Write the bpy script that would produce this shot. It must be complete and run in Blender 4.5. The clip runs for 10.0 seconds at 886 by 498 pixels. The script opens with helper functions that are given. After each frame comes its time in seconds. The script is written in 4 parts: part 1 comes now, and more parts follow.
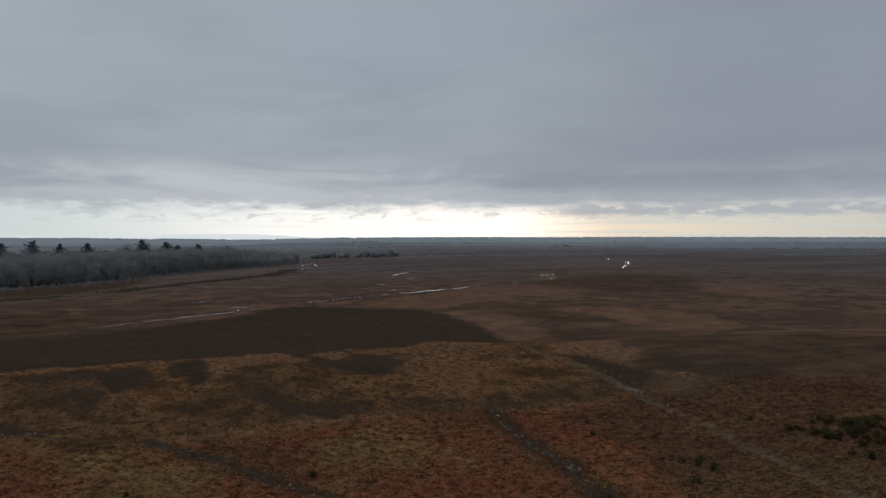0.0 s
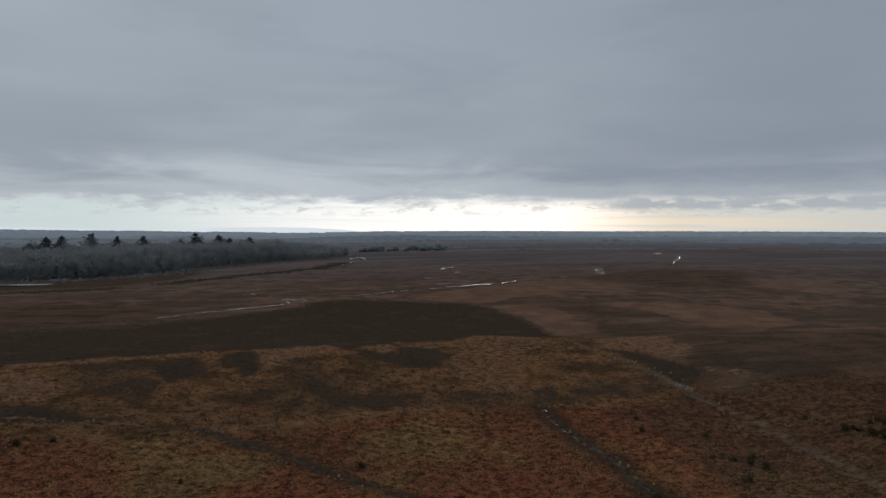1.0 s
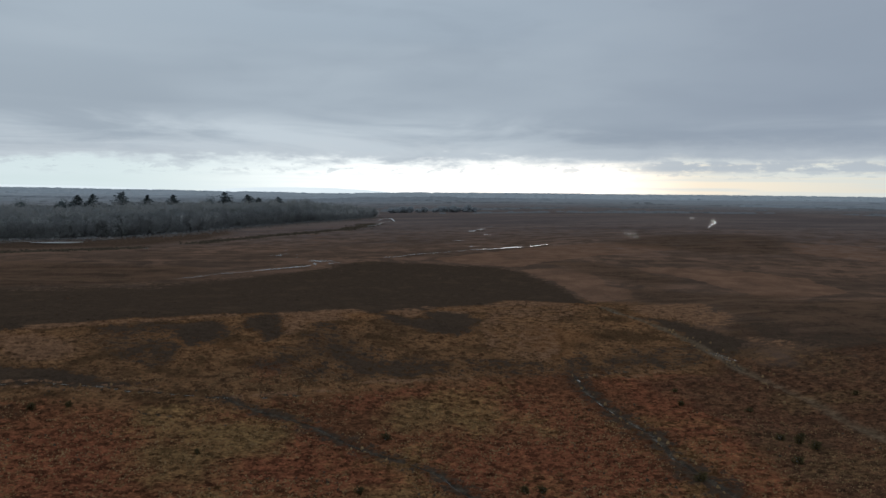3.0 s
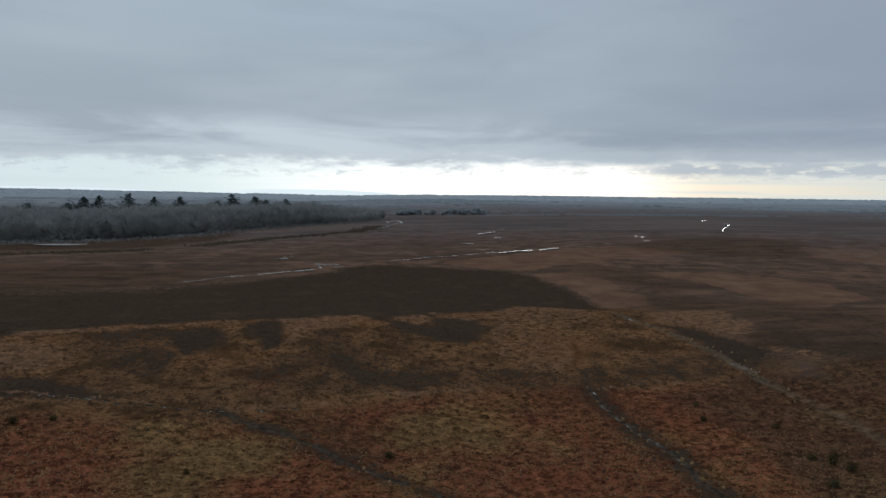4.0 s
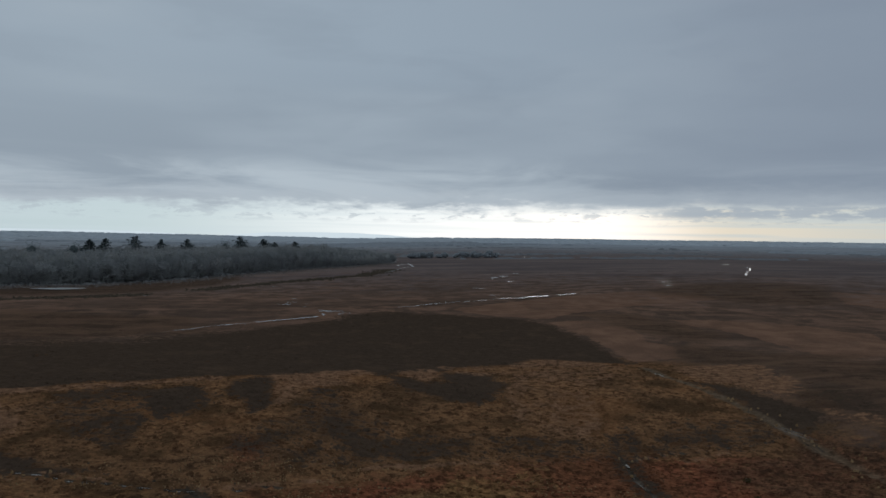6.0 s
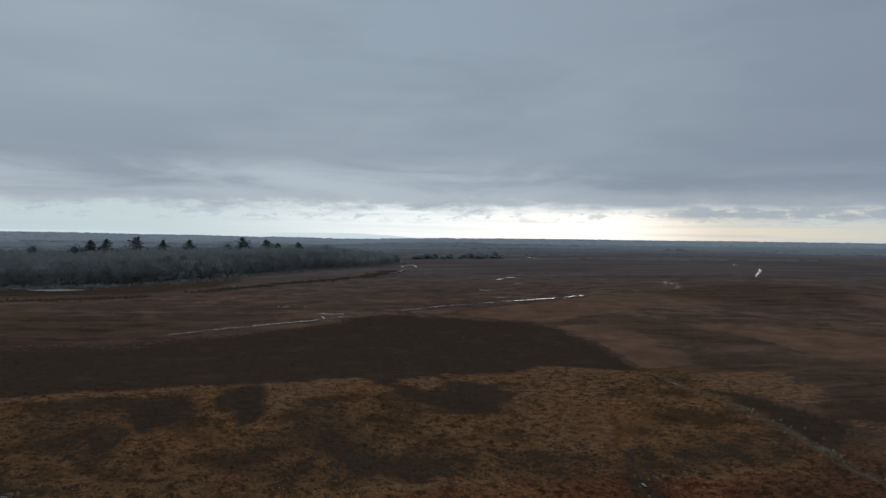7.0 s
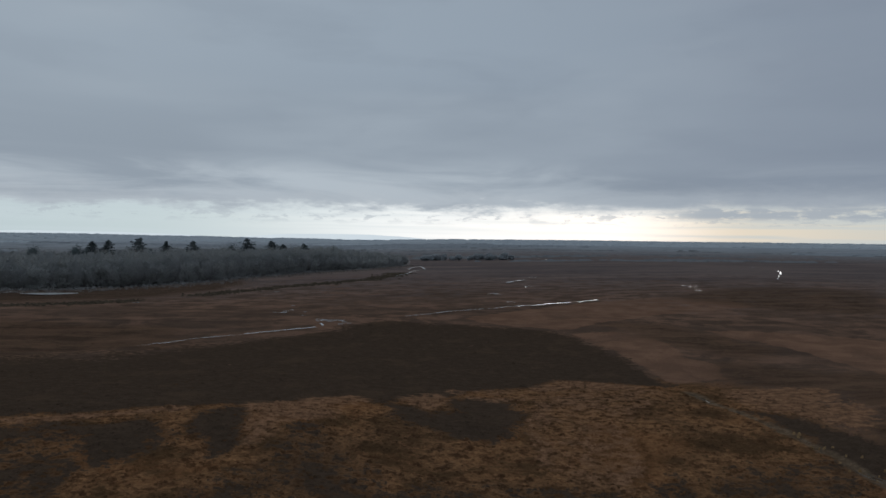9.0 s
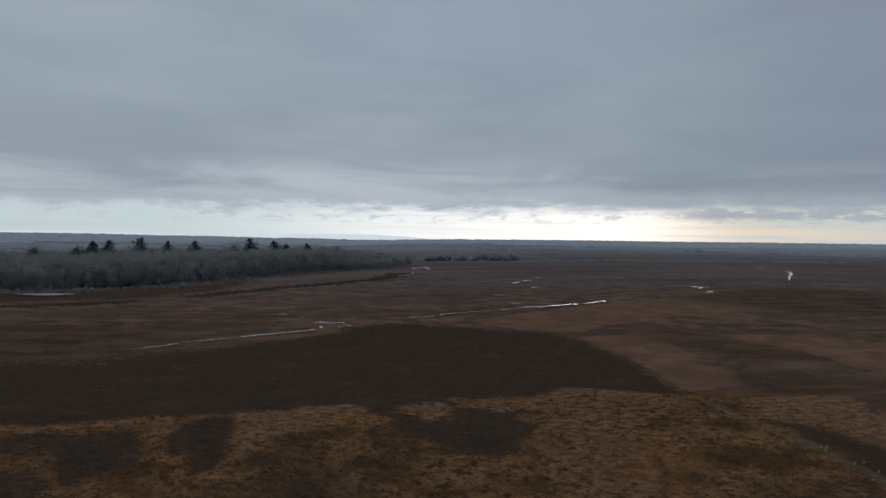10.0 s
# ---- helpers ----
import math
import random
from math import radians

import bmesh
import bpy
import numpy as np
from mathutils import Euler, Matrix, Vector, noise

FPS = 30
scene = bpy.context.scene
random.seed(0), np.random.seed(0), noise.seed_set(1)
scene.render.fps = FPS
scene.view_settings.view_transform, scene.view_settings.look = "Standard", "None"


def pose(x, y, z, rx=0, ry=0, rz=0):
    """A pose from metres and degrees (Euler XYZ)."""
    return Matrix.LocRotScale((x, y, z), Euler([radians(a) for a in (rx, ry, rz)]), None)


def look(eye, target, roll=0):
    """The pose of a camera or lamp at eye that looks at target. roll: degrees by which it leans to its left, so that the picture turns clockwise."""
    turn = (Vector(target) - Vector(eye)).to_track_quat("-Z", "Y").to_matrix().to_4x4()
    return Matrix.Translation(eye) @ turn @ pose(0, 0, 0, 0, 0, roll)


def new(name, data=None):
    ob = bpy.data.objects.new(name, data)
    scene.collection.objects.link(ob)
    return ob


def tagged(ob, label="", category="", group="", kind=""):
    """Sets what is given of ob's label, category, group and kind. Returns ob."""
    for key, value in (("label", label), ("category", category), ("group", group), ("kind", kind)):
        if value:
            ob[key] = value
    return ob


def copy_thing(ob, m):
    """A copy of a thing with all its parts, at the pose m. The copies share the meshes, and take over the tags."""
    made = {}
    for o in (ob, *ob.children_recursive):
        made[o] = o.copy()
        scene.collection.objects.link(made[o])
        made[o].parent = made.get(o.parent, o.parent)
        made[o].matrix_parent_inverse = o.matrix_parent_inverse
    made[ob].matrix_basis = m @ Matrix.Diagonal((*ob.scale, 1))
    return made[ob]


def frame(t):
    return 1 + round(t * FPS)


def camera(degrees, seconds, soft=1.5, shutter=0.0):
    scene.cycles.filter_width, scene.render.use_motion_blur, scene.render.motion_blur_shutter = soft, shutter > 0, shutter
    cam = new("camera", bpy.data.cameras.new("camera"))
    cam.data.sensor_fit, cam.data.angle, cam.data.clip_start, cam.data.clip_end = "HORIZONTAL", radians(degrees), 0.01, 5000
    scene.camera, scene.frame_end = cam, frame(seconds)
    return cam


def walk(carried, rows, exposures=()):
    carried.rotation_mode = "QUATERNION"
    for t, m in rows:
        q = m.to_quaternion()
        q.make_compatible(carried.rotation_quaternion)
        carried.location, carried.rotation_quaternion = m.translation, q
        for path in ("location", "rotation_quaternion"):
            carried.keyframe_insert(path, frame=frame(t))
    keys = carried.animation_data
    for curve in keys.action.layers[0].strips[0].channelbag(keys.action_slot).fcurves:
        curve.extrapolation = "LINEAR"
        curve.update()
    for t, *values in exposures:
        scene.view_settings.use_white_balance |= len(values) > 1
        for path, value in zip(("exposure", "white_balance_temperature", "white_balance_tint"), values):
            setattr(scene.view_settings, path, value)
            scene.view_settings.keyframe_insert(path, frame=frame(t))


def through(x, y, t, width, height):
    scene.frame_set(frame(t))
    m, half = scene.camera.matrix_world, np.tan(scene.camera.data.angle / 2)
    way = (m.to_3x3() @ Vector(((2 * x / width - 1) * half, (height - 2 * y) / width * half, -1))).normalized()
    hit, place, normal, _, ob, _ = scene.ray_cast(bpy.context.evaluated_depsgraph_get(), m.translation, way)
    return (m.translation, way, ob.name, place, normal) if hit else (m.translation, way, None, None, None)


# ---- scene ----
# ---------------------------------------------------------------- camera and its flight
cam = camera(58.0, 10.0, soft=1.55)


def aim(x, y, z, yaw, pitch, roll):
    """A pose at a place, turned yaw degrees to the left of north and tilted up by pitch."""
    a, b = radians(yaw), radians(pitch)
    way = Vector((-math.sin(a) * math.cos(b), math.cos(a) * math.cos(b), math.sin(b)))
    return look((x, y, z), Vector((x, y, z)) + way * 100.0, roll)


FLIGHT = (
    (0.0, 0.00, 0.00, 32.00, -9.858, -0.898, -0.03),
    (0.5, 0.00, -0.08, 32.02, -8.190, -1.070, 0.02),
    (1.0, -0.05, -0.10, 32.06, -6.434, -1.348, 0.13),
    (1.2, -0.05, 0.05, 32.06, -6.010, -1.800, 0.19),
    (1.5, -0.04, 0.45, 32.06, -5.521, -2.264, 0.28),
    (1.8, 0.00, 1.40, 32.06, -5.230, -3.200, 0.38),
    (2.0, 0.06, 2.23, 32.05, -5.071, -4.185, 0.45),
    (2.2, 0.14, 3.08, 32.03, -4.920, -4.180, 0.49),
    (2.5, 0.27, 4.50, 31.98, -4.710, -4.135, 0.54),
    (2.7, 0.36, 5.55, 31.95, -4.575, -4.130, 0.58),
    (3.8, 1.00, 13.30, 31.82, -3.865, -3.985, 0.74),
    (4.0, 1.16, 14.99, 31.80, -3.751, -3.954, 0.75),
    (4.5, 1.58, 19.35, 31.74, -3.479, -3.557, 0.755),
    (4.6, 1.66, 20.20, 31.73, -3.435, -2.105, 0.757),
    (4.7, 1.74, 21.05, 31.72, -3.395, -0.930, 0.76),
    (5.0, 1.95, 23.62, 31.68, -3.278, -0.908, 0.763),
    (5.5, 2.30, 28.02, 31.64, -3.045, -0.906, 0.775),
    (7.0, 3.54, 41.25, 31.72, -2.462, -0.860, 0.765),
    (7.5, 3.98, 45.50, 31.78, -2.295, -0.845, 0.765),
    (8.0, 4.41, 49.93, 31.81, -2.114, -0.815, 0.755),
    (8.5, 4.82, 54.30, 31.80, -1.929, -0.802, 0.75),
    (9.0, 5.24, 58.60, 31.77, -1.752, -0.793, 0.745),
    (9.5, 5.66, 62.93, 31.71, -1.560, -0.795, 0.745),
    (10.0, 6.00, 67.19, 31.62, -1.390, -0.792, 0.76),
)
walk(cam, [(row[0], aim(*row[1:])) for row in FLIGHT], exposures=[(0.0, 0.0, 6400, 11), (1.0, -0.02, 6230, 10), (1.5, -0.04, 6180, 9), (2.0, 0.08, 6080, 8), (2.3, 0.20, 6080, 8), (4.5, 0.22, 6000, 7), (5.0, 0.21, 5950, 7), (5.4, -0.04, 5950, 7), (8.0, -0.08, 6000, 8), (10.0, -0.10, 6050, 9)])

# ---------------------------------------------------------------- sky and sun
SUN_AZIMUTH, SUN_HEIGHT = 17.0, 7.0


class Nodes:
    """A small wrapper to write node graphs briefly."""

    def __init__(self, tree):
        self.tree = tree

    def add(self, kind):
        return self.tree.nodes.new(kind)

    def put(self, socket, value):
        if isinstance(value, bpy.types.NodeSocket):
            self.tree.links.new(value, socket)
        else:
            socket.default_value = value

    def math(self, op, a, b=0.0, c=0.0, clamp=False):
        node = self.add("ShaderNodeMath")
        node.operation, node.use_clamp = op, clamp
        for n, v in enumerate((a, b, c)):
            self.put(node.inputs[n], v)
        return node.outputs[0]

    def step(self, value, low, high, out_low=0.0, out_high=1.0):
        node = self.add("ShaderNodeMapRange")
        node.interpolation_type = "SMOOTHSTEP"
        for n, v in enumerate((value, low, high, out_low, out_high)):
            self.put(node.inputs[n], v)
        return node.outputs[0]

    def mix(self, f, a, b, blend="MIX"):
        node = self.add("ShaderNodeMix")
        node.data_type, node.blend_type = "RGBA", blend
        self.put(node.inputs[0], f)
        self.put(node.inputs[6], (*a, 1) if isinstance(a, tuple) and len(a) == 3 else a)
        self.put(node.inputs[7], (*b, 1) if isinstance(b, tuple) and len(b) == 3 else b)
        return node.outputs[2]

    def noise(self, vector, scale, detail=4.0, rough=0.55, warp=0.0):
        node = self.add("ShaderNodeTexNoise")
        self.put(node.inputs["Vector"], vector)
        for key, v in (("Scale", scale), ("Detail", detail), ("Roughness", rough), ("Distortion", warp)):
            node.inputs[key].default_value = v
        return node.outputs[0]

    def vec(self, x, y, z=0.0):
        node = self.add("ShaderNodeCombineXYZ")
        for n, v in enumerate((x, y, z)):
            self.put(node.inputs[n], v)
        return node.outputs[0]

    def scaled(self, vector, factors):
        node = self.add("ShaderNodeVectorMath")
        node.operation = "MULTIPLY"
        self.put(node.inputs[0], vector)
        node.inputs[1].default_value = factors
        return node.outputs[0]


world = bpy.data.worlds.new("overcast_sky")
scene.world = world
world.use_nodes = True
world.node_tree.nodes.clear()
w = Nodes(world.node_tree)
direction = w.add("ShaderNodeTexCoord").outputs["Generated"]
split = w.add("ShaderNodeSeparateXYZ")
w.put(split.inputs[0], direction)
DEG = 180 / math.pi
azim = w.math("MULTIPLY", w.math("ARCTAN2", split.outputs[0], split.outputs[1]), DEG)
elev = w.math("MULTIPLY", w.math("ARCSINE", split.outputs[2]), DEG)
clear = w.add("ShaderNodeTexSky")
clear.sky_type, clear.sun_disc, clear.sun_elevation, clear.sun_rotation = "NISHITA", False, radians(SUN_HEIGHT), radians(SUN_AZIMUTH)
# the clear strip under the cloud sheet: white near the sun's bearing, yellow past it, duller away from it
glow = w.mix(w.step(azim, 6.0, -20.0), (1.02, 1.02, 0.985), (0.585, 0.660, 0.650))
glow = w.mix(w.step(azim, 13.0, 23.0), glow, (0.560, 0.575, 0.525))
glow = w.mix(w.step(azim, 24.0, 50.0), glow, (0.50, 0.50, 0.45))
glow = w.mix(w.step(azim, -18.0, -60.0), glow, (0.42, 0.46, 0.49))
clear_part = w.mix(1.0, clear.outputs[0], (0.004, 0.004, 0.004), "MULTIPLY")
glow = w.mix(1.0, glow, clear_part, "ADD")
bars = w.noise(w.vec(w.math("MULTIPLY", azim, 0.05), w.math("MULTIPLY", elev, 2.4)), 1.0, 3.0)
bar_zone = w.math("MULTIPLY", w.step(azim, 14.0, 25.0), w.step(bars, 0.44, 0.62))
glow = w.mix(w.math("MULTIPLY", bar_zone, 0.5), glow, (0.575, 0.575, 0.525))
glow = w.mix(w.math("MULTIPLY", w.step(bars, 0.40, 0.62), 0.30), glow, (0.66, 0.71, 0.70))
glow = w.mix(w.math("MULTIPLY", w.step(elev, 0.9, 2.6), 0.35), glow, (0.62, 0.66, 0.67))
# cloud sheet: a ragged lower edge, torn scraps below it, soft streaks above
edge_noise = w.noise(w.vec(w.math("MULTIPLY", azim, 0.13), w.math("MULTIPLY", elev, 0.6)), 1.0, 6.0, 0.62)
fine_noise = w.noise(w.vec(w.math("MULTIPLY", azim, 0.42), w.math("MULTIPLY", elev, 1.5), 4.0), 1.0, 7.0, 0.62)
torn = w.step(azim, 3.0, 15.0, 2.4, 1.1)
scud = w.noise(w.vec(w.math("MULTIPLY", azim, 0.62), w.math("MULTIPLY", elev, 2.3), 9.1), 1.0, 6.0, 0.68, 0.5)
lift = w.math("ADD", elev, w.math("MULTIPLY", w.math("SUBTRACT", edge_noise, 0.5), torn))
lift = w.math("ADD", lift, w.math("MULTIPLY", w.math("SUBTRACT", fine_noise, 0.5), torn))
lift = w.math("SUBTRACT", lift, w.step(azim, 12.0, 18.0, 0.0, 0.1))
thin = w.step(lift, 1.50, 2.55)
thick = w.step(lift, 2.0, 4.0)
scrap_zone = w.math("MULTIPLY", w.step(elev, 0.75, 1.7), w.step(azim, 14.0, 24.0, 0.62, 0.9))
scraps = w.math("MULTIPLY", w.step(fine_noise, 0.54, 0.63), scrap_zone)
scud_zone = w.math("MULTIPLY", w.step(elev, 0.7, 1.5), w.step(elev, 2.6, 2.0))
scraps = w.math("MAXIMUM", scraps, w.math("MULTIPLY", w.step(scud, 0.55, 0.63, 0.0, 0.5), scud_zone))
bank_zone = w.math("MULTIPLY", w.math("MULTIPLY", w.step(azim, 15.0, 20.0), w.step(elev, 1.25, 1.65)), w.step(elev, 2.55, 2.15))
scraps = w.math("MAXIMUM", scraps, w.math("MULTIPLY", bank_zone, w.step(fine_noise, 0.37, 0.52, 0.0, 0.9)))
streaks = w.noise(w.vec(w.math("MULTIPLY", azim, 0.065), w.math("MULTIPLY", elev, 0.46), 1.3), 1.0, 5.0, 0.56, 0.6)
broad = w.noise(w.vec(w.math("MULTIPLY", azim, 0.034), w.math("MULTIPLY", elev, 0.15), 7.7), 1.0, 3.0, 0.48, 0.3)
puffs = w.noise(w.vec(w.math("MULTIPLY", azim, 0.085), w.math("MULTIPLY", elev, 0.30), 2.2), 1.0, 4.0, 0.52, 0.2)
sheet = w.mix(w.step(elev, 5.5, 13.0), (0.275, 0.310, 0.350), (0.335, 0.380, 0.425))
sheet = w.mix(w.math("MULTIPLY", w.step(broad, 0.38, 0.64), 0.75), sheet, (0.385, 0.425, 0.460))
sheet = w.mix(w.math("MULTIPLY", w.step(puffs, 0.56, 0.34), 0.30), sheet, (0.248, 0.282, 0.325))
sheet = w.mix(w.math("MULTIPLY", w.step(azim, -4.0, 34.0), 0.55), sheet, (0.248, 0.276, 0.325))
sheet = w.mix(w.math("MULTIPLY", w.step(azim, 13.0, 30.0), 0.45), sheet, (0.232, 0.262, 0.312))
sheet = w.mix(w.math("MULTIPLY", w.step(azim, 4.0, -24.0), 0.30), sheet, (0.400, 0.440, 0.470))
under_light = w.math("MULTIPLY", w.step(elev, 6.0, 4.2), w.step(azim, 24.0, -4.0, 0.25, 1.0))
sheet = w.mix(w.math("MULTIPLY", under_light, w.step(streaks, 0.38, 0.64, 0.08, 0.85)), sheet, (0.520, 0.555, 0.575))
low_sheet = w.mix(0.55, sheet, (0.52, 0.54, 0.55))
sky_colour = w.mix(w.math("MAXIMUM", thin, scraps), glow, low_sheet)
sky_colour = w.mix(thick, sky_colour, sheet)
sky_colour = w.mix(w.step(elev, -0.2, -1.5), sky_colour, (0.10, 0.09, 0.08))
back = w.add("ShaderNodeBackground")
w.put(back.inputs[0], sky_colour)
back.inputs[1].default_value = 1.0
out = w.add("ShaderNodeOutputWorld")
w.put(out.inputs[0], back.outputs[0])

lamp = bpy.data.lights.new("sun", "SUN")
lamp.energy, lamp.angle, lamp.color = 0.5, radians(20.0), (1.0, 0.93, 0.82)
sun = new("sun", lamp)
a, e = radians(SUN_AZIMUTH), radians(SUN_HEIGHT + 6.0)
sun.matrix_world = look((Vector((math.sin(a) * math.cos(e), math.cos(a) * math.cos(e), math.sin(e))) * 900), (0, 0, 0))


# ---------------------------------------------------------------- noise and the lie of the land
def ss(low, high, v):
    u = np.clip((v - low) / (high - low), 0, 1)
    return u * u * (3 - 2 * u)


def value_noise(x, y, seed=0):
    """Smooth noise from 0 to 1 on a unit lattice."""
    xi, yi = np.floor(x).astype(np.int64), np.floor(y).astype(np.int64)
    u, v = x - xi, y - yi
    u, v = u * u * (3 - 2 * u), v * v * (3 - 2 * v)

    def corner(i, j):
        h = (i * 374761393 + j * 668265263 + seed * 974711) & 0x7FFFFFFF
        h = ((h ^ (h >> 13)) * 1274126177) & 0x7FFFFFFF
        return ((h ^ (h >> 16)) & 0xFFFF) / 65535.0

    top = corner(xi, yi) * (1 - u) + corner(xi + 1, yi) * u
    low = corner(xi, yi + 1) * (1 - u) + corner(xi + 1, yi + 1) * u
    return top * (1 - v) + low * v


def fbm(x, y, seed=0, octaves=4):
    total, size = 0.0, 0.5
    for n in range(octaves):
        total = total + size * value_noise(x * 2**n, y * 2**n, seed + n)
        size *= 0.5
    return total


def land(x, y):
    """The height of the smooth ground: a low flat, a bank across it, a gently rising moor."""
    r = np.hypot(x, y)
    shifted = y + 0.45 * np.clip(35 - x, 0, 60)
    z = -4.3 + 6.0 * ss(135, 205, shifted) + 3.4 * ss(220, 360, y) + 1.2 * ss(400, 700, y)
    z = z + (0.1 * np.clip(x - 70, 0, 30) - 0.022 * np.clip(x, -70, 90)) * (1 - ss(180, 260, y))
    z = z + 0.022 * np.clip(x, -260, 200) * ss(330, 450, y)
    z = z + 1.1 * ss(12, -18, x) * ss(150, 188, y) * (1 - ss(230, 300, y))
    z = z + 13.0 * ss(0.05, 0.40, -x / (r + 1)) * ss(2600, 4700, r)
    return z + 10.0 * ss(1500, 4700, r) + 9.0 * (fbm(x / 900, y / 500, 5, 3) - 0.44) * ss(1100, 2200, r)


def spread(x, y, line, closed=True):
    """Signed distance to a polygon (positive inside), or distance to a line."""
    best, inside = np.full(np.shape(x), 1e9), np.zeros(np.shape(x), bool)
    pairs = list(zip(line, line[1:] + line[:1])) if closed else list(zip(line, line[1:]))
    for (ax, ay), (bx, by) in pairs:
        dx, dy = bx - ax, by - ay
        k = np.clip(((x - ax) * dx + (y - ay) * dy) / (dx * dx + dy * dy + 1e-9), 0, 1)
        best = np.minimum(best, np.hypot(x - ax - k * dx, y - ay - k * dy))
        if closed and dy:
            inside ^= ((ay > y) != (by > y)) & (x < ax + (y - ay) * dx / dy)
    return np.where(inside, best, -best) if closed else best


# cover of the land, as stands of plants: corners in metres
HEATHER_SHEET = [
    (-330, 246), (-160, 242), (-108, 243), (-90, 245), (-67, 251), (-54, 265), (-39, 278), (-30, 288), (-18, 300), (-12, 312), (-2, 320), (16, 312), (30, 305), (44, 304), (50, 293),
    (54, 274), (56, 257), (57, 233), (58, 222), (46, 225), (37, 229), (31, 222), (16, 217), (12, 210), (-4, 202), (-6, 205), (-16, 197), (-24, 193), (-33, 191), (-47, 185), (-56, 180),
    (-63, 173), (-71, 170), (-81, 167), (-330, 150),
]
HEATHER = [
    HEATHER_SHEET,
    [(-43, 176), (-39, 178), (-36, 180), (-31, 175), (-31, 168), (-34, 162), (-37, 160), (-40, 165)],
    [(-30, 184), (-26, 191), (-22, 193), (-21, 180), (-20, 168), (-22, 164), (-24, 168), (-28, 176)],
    [(-110, 149), (-73, 148), (-60, 147.5), (-48, 146), (-42, 143), (-37, 141), (-57, 140), (-110, 140)],
    [(-4, 203), (2, 199), (8, 194), (11, 198), (12, 210), (16, 212), (22, 210), (23, 198), (21, 187), (16, 181), (9, 183), (2, 190)],
    [(66, 205), (72, 201), (74, 192), (79, 186), (82, 181), (82, 176), (75, 172), (72, 169), (71, 178), (68, 192)],
]
THIN_HEATHER = [
    [(-420, 502), (-222, 497), (-160, 509), (-116, 580), (-100, 530), (-104, 485), (-124, 445), (-160, 418), (-260, 410), (-420, 420)],
    [(-54, 176), (-50, 178), (-42, 177), (-37, 171), (-38, 162), (-38, 155), (-40, 151), (-44, 154), (-49, 159), (-53, 166)],
    [(-13, 181), (-9, 180), (-4, 168), (1, 165), (2, 159), (9, 159), (10, 153), (2, 150), (-5, 150), (-9, 155), (-12, 163), (-14, 172)],
    [(38, 170), (42, 172), (43, 169), (41, 159), (38, 157), (36, 162)],
    [(49, 171), (59, 176), (70, 178), (69, 170), (61, 165), (50, 162), (46, 163)],
    [(90, 198), (93, 194), (94, 186), (97, 181), (105, 180), (110, 173), (99, 170), (88, 176), (87, 184)],
]
SPARSE_HEATHER = [
    [(8, 162), (23, 164), (33, 163), (39, 162), (38, 158), (27, 158), (17, 154), (8, 154)],
    [(-22, 150), (-17, 160), (-13, 164), (-9, 156), (-5, 150), (-12, 147)],
]
DARK_MOOR = [
    [(115, 403), (144, 439), (185, 455), (215, 430), (204, 395), (193, 371), (178, 354), (150, 359), (131, 377)],
    [(80, 190), (92, 200), (108, 182), (106, 165), (88, 160), (80, 170)],
    [(-108, 243), (-54, 265), (-70, 300), (-130, 315), (-260, 310), (-260, 243)],
    [(-420, 502), (-222, 497), (-160, 509), (-116, 580), (-96, 530), (-100, 475), (-122, 425), (-160, 395), (-260, 390), (-420, 400)],
    [(92, 225), (160, 225), (180, 170), (150, 130), (112, 140), (100, 170), (92, 190)],
]
DARK_HOLLOWS = [
    [(66, 319), (86, 318), (99, 288), (101, 267), (88, 253), (79, 272), (69, 295)],
    [(80, 255), (93, 248), (98, 237), (125, 239), (100, 209), (84, 221), (75, 228), (73, 240)],
    [(52, 156), (75, 166), (104, 168), (140, 152), (125, 90), (60, 86), (54, 110), (58, 135)],
]
TAN_GRASS = [
    [(-70, 168), (-67, 168), (-61, 161), (-55, 154), (-57, 152), (-63, 153), (-69, 157), (-73, 167)],
    [(-22, 193), (-16, 198), (-8, 203), (-5, 203), (-10, 188), (-14, 184), (-18, 175), (-19, 171)],
    [(3, 208), (7, 212), (11, 209), (10, 202), (6, 198), (4, 202)],
    [(69, 220), (83, 222), (89, 219), (89, 205), (85, 194), (80, 189), (75, 196), (72, 204), (69, 212)],
]
TAN_HILL = [
    [(31, 219), (36, 228), (46, 223), (56, 217), (50, 209), (43, 204), (40, 195), (39, 184), (36, 175), (33, 168), (28, 166), (26, 169), (24, 175), (24, 187), (27, 202)],
    [(13, 217), (20, 217), (29, 215), (28, 211), (20, 210), (14, 212)],
    [(84, 182), (91, 176), (87, 173), (83, 177)],
]
RUST = [
    [(-22, 149), (-20, 153), (-17, 147), (-19, 144), (-21, 145)],
    [(-18, 115), (-9, 123), (-2, 115), (3, 109), (2, 102), (-7, 98), (-18, 104)],
    [(7, 113), (13, 121), (24, 120), (35, 124), (37, 113), (37, 102), (23, 99), (13, 101), (7, 104)],
    [(45, 156), (59, 161), (71, 156), (71, 146), (64, 128), (47, 123), (46, 143)],
    [(-57, 122), (-45, 124), (-33, 119), (-30, 102), (-43, 98), (-47, 100)],
]
RUST_BITS = [
    [(-7, 139), (-1, 143), (6, 143), (2, 135), (-4, 134)],
    [(21, 142), (29, 142), (32, 137), (35, 124), (29, 129), (22, 135)],
    [(43, 121), (55, 123), (57, 114), (49, 102), (44, 106)],
]
